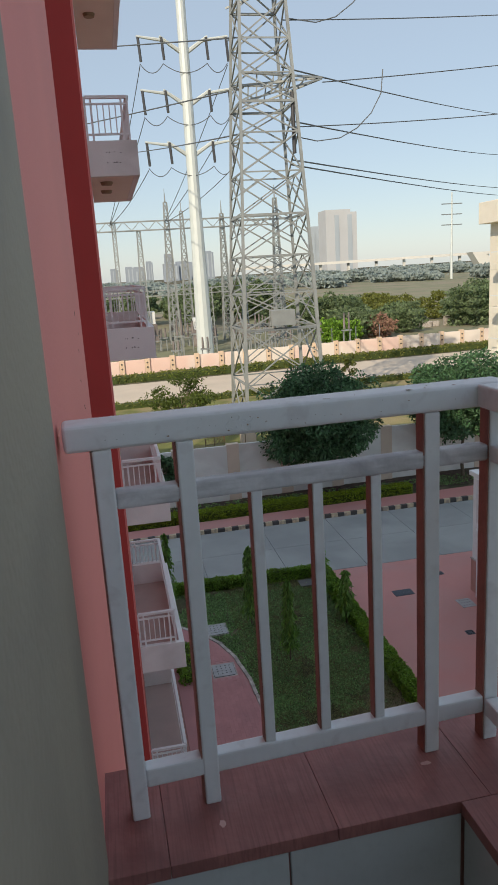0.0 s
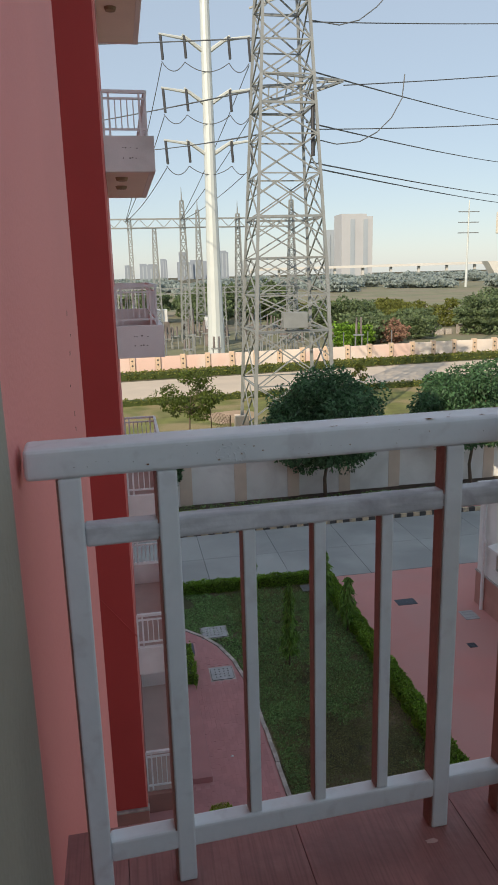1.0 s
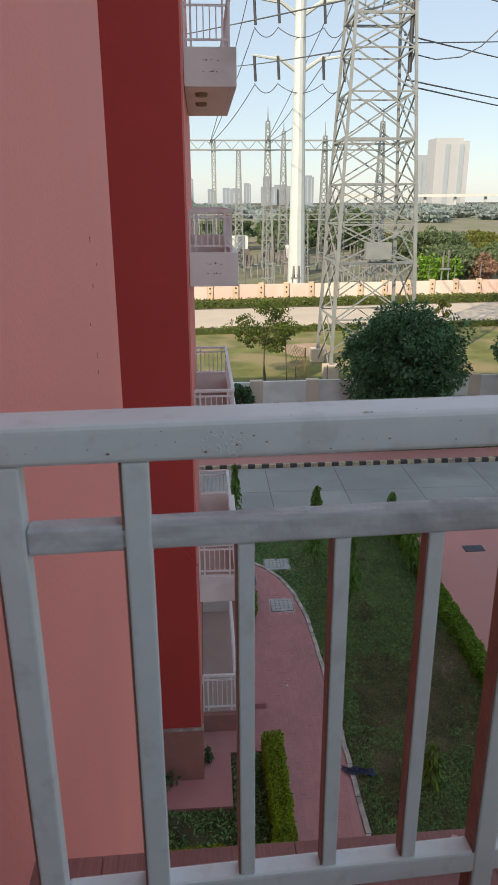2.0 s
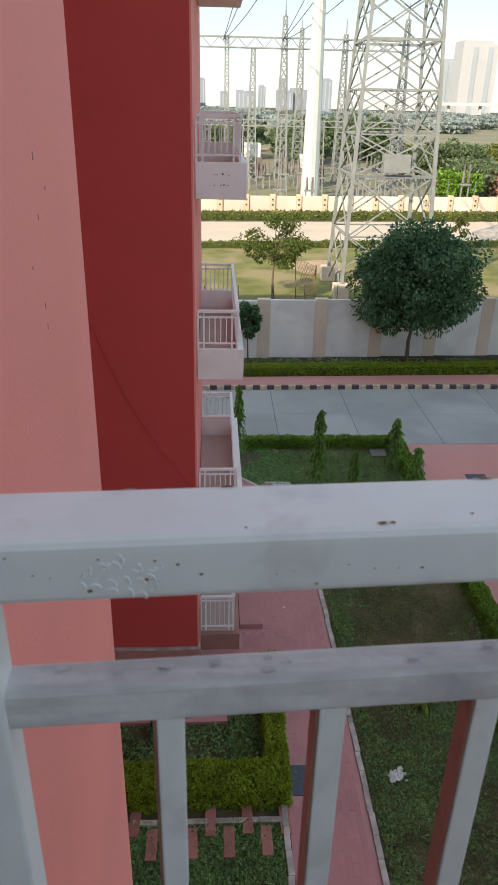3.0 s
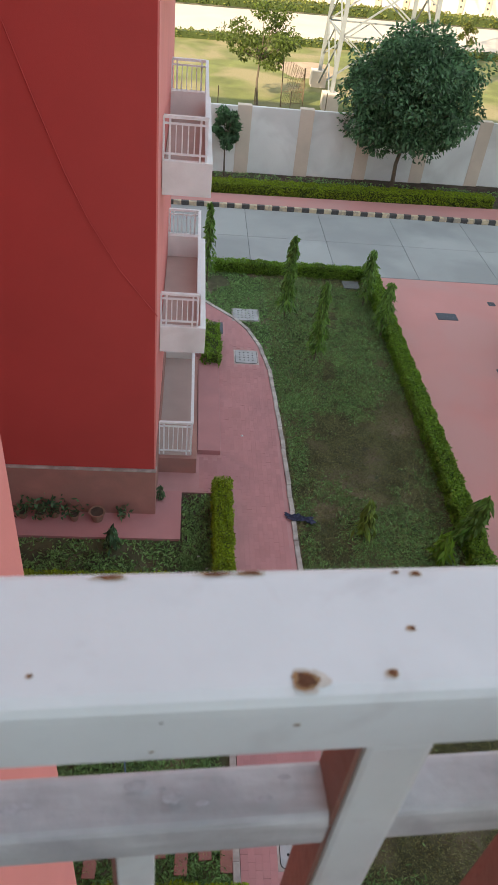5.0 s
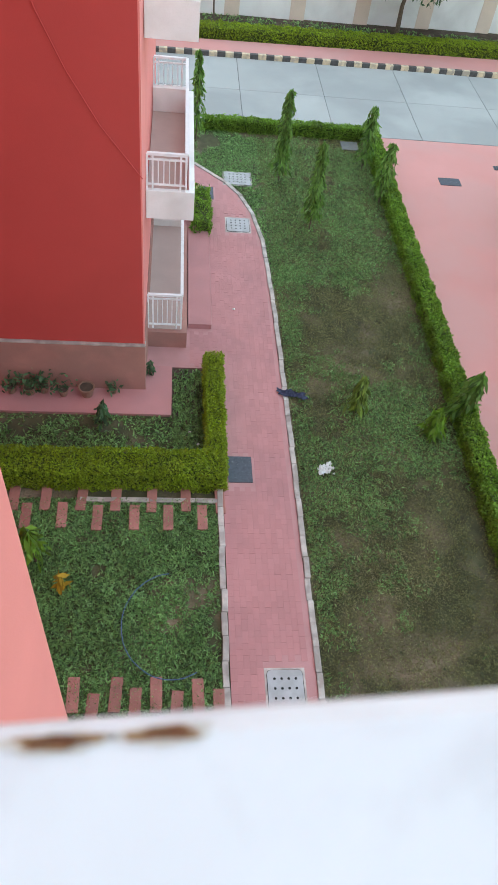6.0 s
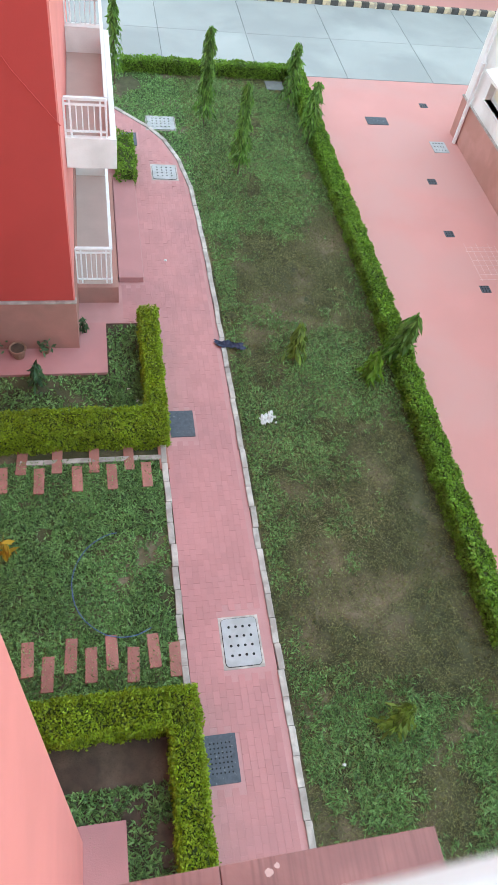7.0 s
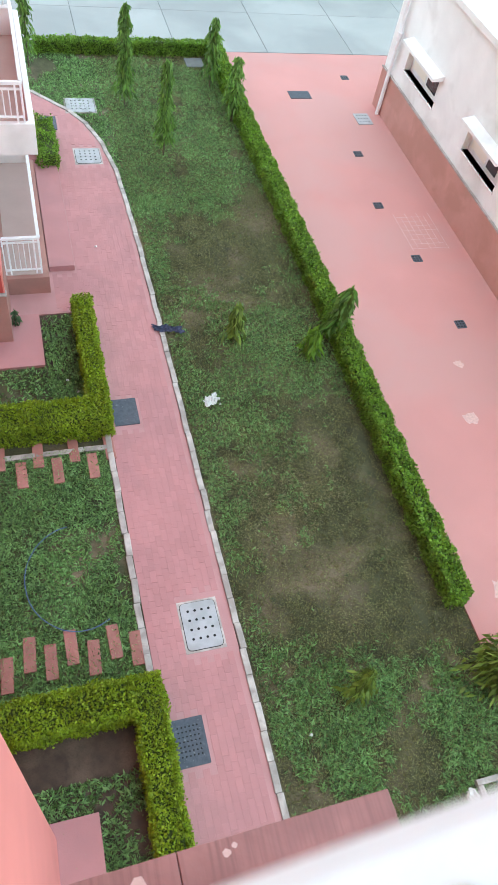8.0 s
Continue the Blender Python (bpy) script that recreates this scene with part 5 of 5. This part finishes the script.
pole2 = thing("power_pole", "distant slim power pole with three arms", "power pole", 190, 380, 0)
part("shaft", Shape().cyl(190, 380, 0, 46, 0.8, 0.35, 8), M["pole"], pole2)
for z in (29, 34.5, 40):
    part("cross_arm", Shape().beam((184, 380, z), (196, 380, z), 0.5), M["steel_dark"], pole2)

# ---- small things in the garden ----
hose_pts = []
for a in np.linspace(0.55, 2.05 * math.pi - 1.1, 40):
    hose_pts.append((0.62 + 0.78 * math.cos(a + 1.1) + rng.normal(0, 0.004), 9.9 + 0.88 * math.sin(a + 1.1), 0.055 + 0.01 * math.sin(a * 3)))
tagged(part("garden_hose", Shape().tube([(x, y, z + 0.03) for x, y, z in hose_pts[:30]], 0.008, 6), M["blue"]), "thin blue garden hose looped on the grass", "hose")
def crumple(name, x, y, z, rx, ry, rz, mat, label, category, seed):
    bm = bmesh.new()
    bmesh.ops.create_icosphere(bm, subdivisions=3, radius=1)
    for v in bm.verts:
        k = 1 + 0.45 * noise.noise(v.co * 2.3 + Vector((seed, 0, 0)))
        v.co = (x + v.co.x * rx * k, y + v.co.y * ry * k, z + max(v.co.z, -0.2) * rz * k)
    me = bpy.data.meshes.new(name)
    bm.to_mesh(me)
    bm.free()
    return tagged(part(name, me, M[mat]), label, category)


def rag(name, x, y, z, lx, ly, h, turn, mat, label, category, seed):
    """A thin sheet thrown down in folds, with a torn outline."""
    nx, ny = 22, 14
    verts, c, sn = [], math.cos(turn), math.sin(turn)
    for j in range(ny + 1):
        for i in range(nx + 1):
            u, v = 2 * i / nx - 1, 2 * j / ny - 1
            edge = 1 + 0.45 * noise.noise(Vector((u * 1.6 + seed, v * 1.6, 0)))
            px, py = u * lx * edge, v * ly * edge * (0.45 + 0.55 * abs(math.sin(2.6 * u + seed)))
            fold = abs(noise.noise(Vector((u * 3.1, v * 3.7, seed)))) * 1.6 + 0.35 * abs(noise.noise(Vector((u * 8, v * 8, seed + 4))))
            verts.append((x + px * c - py * sn, y + px * sn + py * c, z + 0.004 + h * fold))
    faces = [(j * (nx + 1) + i, j * (nx + 1) + i + 1, (j + 1) * (nx + 1) + i + 1, (j + 1) * (nx + 1) + i) for j in range(ny) for i in range(nx)]
    ob = tagged(part(name, Shape().add(verts, faces), M[mat]), label, category)
    ob.modifiers.new("thickness", "SOLIDIFY").thickness = 0.004
    return ob


rag("crumpled_cloth", 2.98, 14.95, 0.06, 0.27, 0.11, 0.05, -0.25, "cloth_blue", "crumpled dark blue cloth on the path kerb", "cloth", 2.0)
rag("plastic_bag", 3.45, 13.05, 0.02, 0.15, 0.13, 0.07, 0.6, "litter", "torn white plastic bag on the lawn", "bag", 5.0)
for x, y, s in ((3.6, 12.95, 0.03), (1.05, 13.6, 0.04), (1.15, 14.4, 0.03), (3.5, 6.9, 0.03), (1.2, 20.2, 0.04), (1.3, 20.1, 0.03), (1.9, 17.6, 0.03), (9.8, 19.5, 0.03), (0.9, 13.9, 0.03)):
    crumple("litter_scrap", x, y, 0.05 if 1.5 < x < 2.8 else 0.02, s, s * 0.8, 0.02, "litter", "small pale scrap of litter", "litter", x * 3)
for x, y, r, leafy in ((-1.11, 14.78, 0.15, 0), (-0.61, 14.85, 0.07, 30), (-1.56, 14.76, 0.1, 60), (-1.95, 14.85, 0.12, 110), (-2.2, 14.78, 0.12, 90), (-2.55, 14.8, 0.1, 50)):
    p = thing("flower_pot", "round clay flower pot on the terrace", "flower pot", x, y, 0.06, group="flower pots on the terrace")
    part("pot", Shape().cyl(x, y, 0.06, 0.06 + r * 1.4, r * 0.7, r, 14), M["pot"], p)
    part("soil", Shape().cyl(x, y, 0.06 + r * 1.3, 0.062 + r * 1.4, r * 0.85, None, 14), M["soil"], p)
    part("rim", Shape().tube([(x + r * math.cos(a), y + r * math.sin(a), 0.06 + r * 1.4) for a in np.linspace(0, math.tau, 17)], r * 0.12, 6, False), M["pot"], p)
    if leafy:
        q = rng.normal(0, 1, (leafy, 3)) * [r * 1.1, r * 1.1, r * 0.9] + [x, y, 0.06 + r * 2.4]
        tagged(part("plant", leaf_mesh("plant", q, 0.12, M["leaf"], 1.0, 0.2, 0.4), None, p), kind="stuff")
crumple("rubble_heap", 5.5, 5.62, 0.04, 0.08, 0.1, 0.07, "concrete_far", "pale broken concrete heap in the grass", "rubble", 8.0)


pit = thing("concrete_pit", "small open concrete drain pit in the grass", "drain pit", 5.85, 5.6, 0)
for x0, y0, x1, y1 in ((5.6, 5.42, 6.15, 5.5), (5.6, 5.72, 6.15, 5.8), (5.6, 5.502, 5.68, 5.718), (6.07, 5.502, 6.15, 5.718)):
    part("rim", Shape().box(x0, y0, 0, x1, y1, 0.1, 0.01), M["kerb"], pit)
part("pit_floor", Shape().box(5.681, 5.503, 0, 6.069, 5.717, 0.012), M["hole"], pit)
tagged(part("stone_slab", Shape().box(5.52, 25.35, 0, 6.05, 25.85, 0.05, 0.012), M["slab_grey"]), "flat grey concrete slab on the lawn", "paving slab")

# ---- pavers of the footpath ----
paver_me = Shape().box(-0.0492, -0.0992, 0, 0.0492, 0.0992, 0.007, 0.0015).mesh("paver")
rest = Shape()
COVERS = ((2.0, 8.37, 2.64, 9.21), (1.81, 20.65, 2.49, 21.35), (1.57, 6.85, 2.05, 7.51), (1.59, 12.69, 2.06, 13.31), (1.13, 22.14, 1.56, 22.76), (0.84, 16.88, 1.39, 20.77))
count = 0
def paver_ok(x, y):
    lim = float(np.interp(y, [q[1] for q in CURVE], [q[0] for q in CURVE], left=2.8)) - 0.05
    return x < lim and not any(a - 0.04 < x < c + 0.04 and b - 0.09 < y < d + 0.09 for a, b, c, d in COVERS)
for j in range(112):
    for i in range(28):
        x, y = 0.05 + 0.1 * i, 2.0 + 0.2 * j + (0.1 if i % 2 else 0.0)
        if (x < 1.5 and y < 15.8) or (x < 0.88 and y < 20.4) or not paver_ok(x, y):
            continue
        if 5.6 < y < 10.4 and count < 300:
            o = part("paver", paver_me, M["paver"], path_bed)
            o.location = (x, y, 0.03 + rng.normal(0, 0.0008))
            count += 1
        else:
            z = 0.03 + rng.normal(0, 0.0008)
            rest.box(x - 0.0492, y - 0.0992, z, x + 0.0492, y + 0.0992, z + 0.007)
tagged(part("paver_rest", rest, M["paver"], path_bed), kind="stuff")

# scraped pale lines and worn spots on the driveway, drips on the pink wall
for k in range(7):
    part("scrape_mark", Shape().box(9.3 + 0.16 * k, 16.9 + 0.1 * (k % 3), 0.04, 9.312 + 0.16 * k, 18.3 - 0.12 * (k % 2), 0.0425), M["scrape"], drive)
for k in range(8):
    part("scrape_mark", Shape().box(9.25 + 0.07 * (k % 3), 16.95 + 0.17 * k, 0.04, 10.3 - 0.09 * (k % 4), 16.962 + 0.17 * k, 0.0425), M["scrape"], drive)
for x, y, r in ((8.85, 13.3, 0.13), (8.47, 11.9, 0.2), (7.4, 8.4, 0.25)):
    ring = [(x + r * math.cos(a) * rng.uniform(0.5, 1.1), y + r * math.sin(a) * rng.uniform(0.5, 1.1)) for a in np.linspace(0, math.tau, 15)[:-1]]
    part("worn_spot", Shape().prism(ring, 0.039, 0.0425), M["scrape"], drive, "pale worn spot")
for y, z, h in ((5.966, 10.10, 0.013), (5.969, 10.058, 0.012), (5.985, 10.37, 0.014), (5.98, 10.265, 0.011), (5.9, 10.19, 0.006), (6.06, 10.31, 0.007)):
    part("dirt_drip", Shape().box(-0.0452, y, z, -0.0442, y + 0.004, z + h), M["rail_side"], building, "dark drip stain")
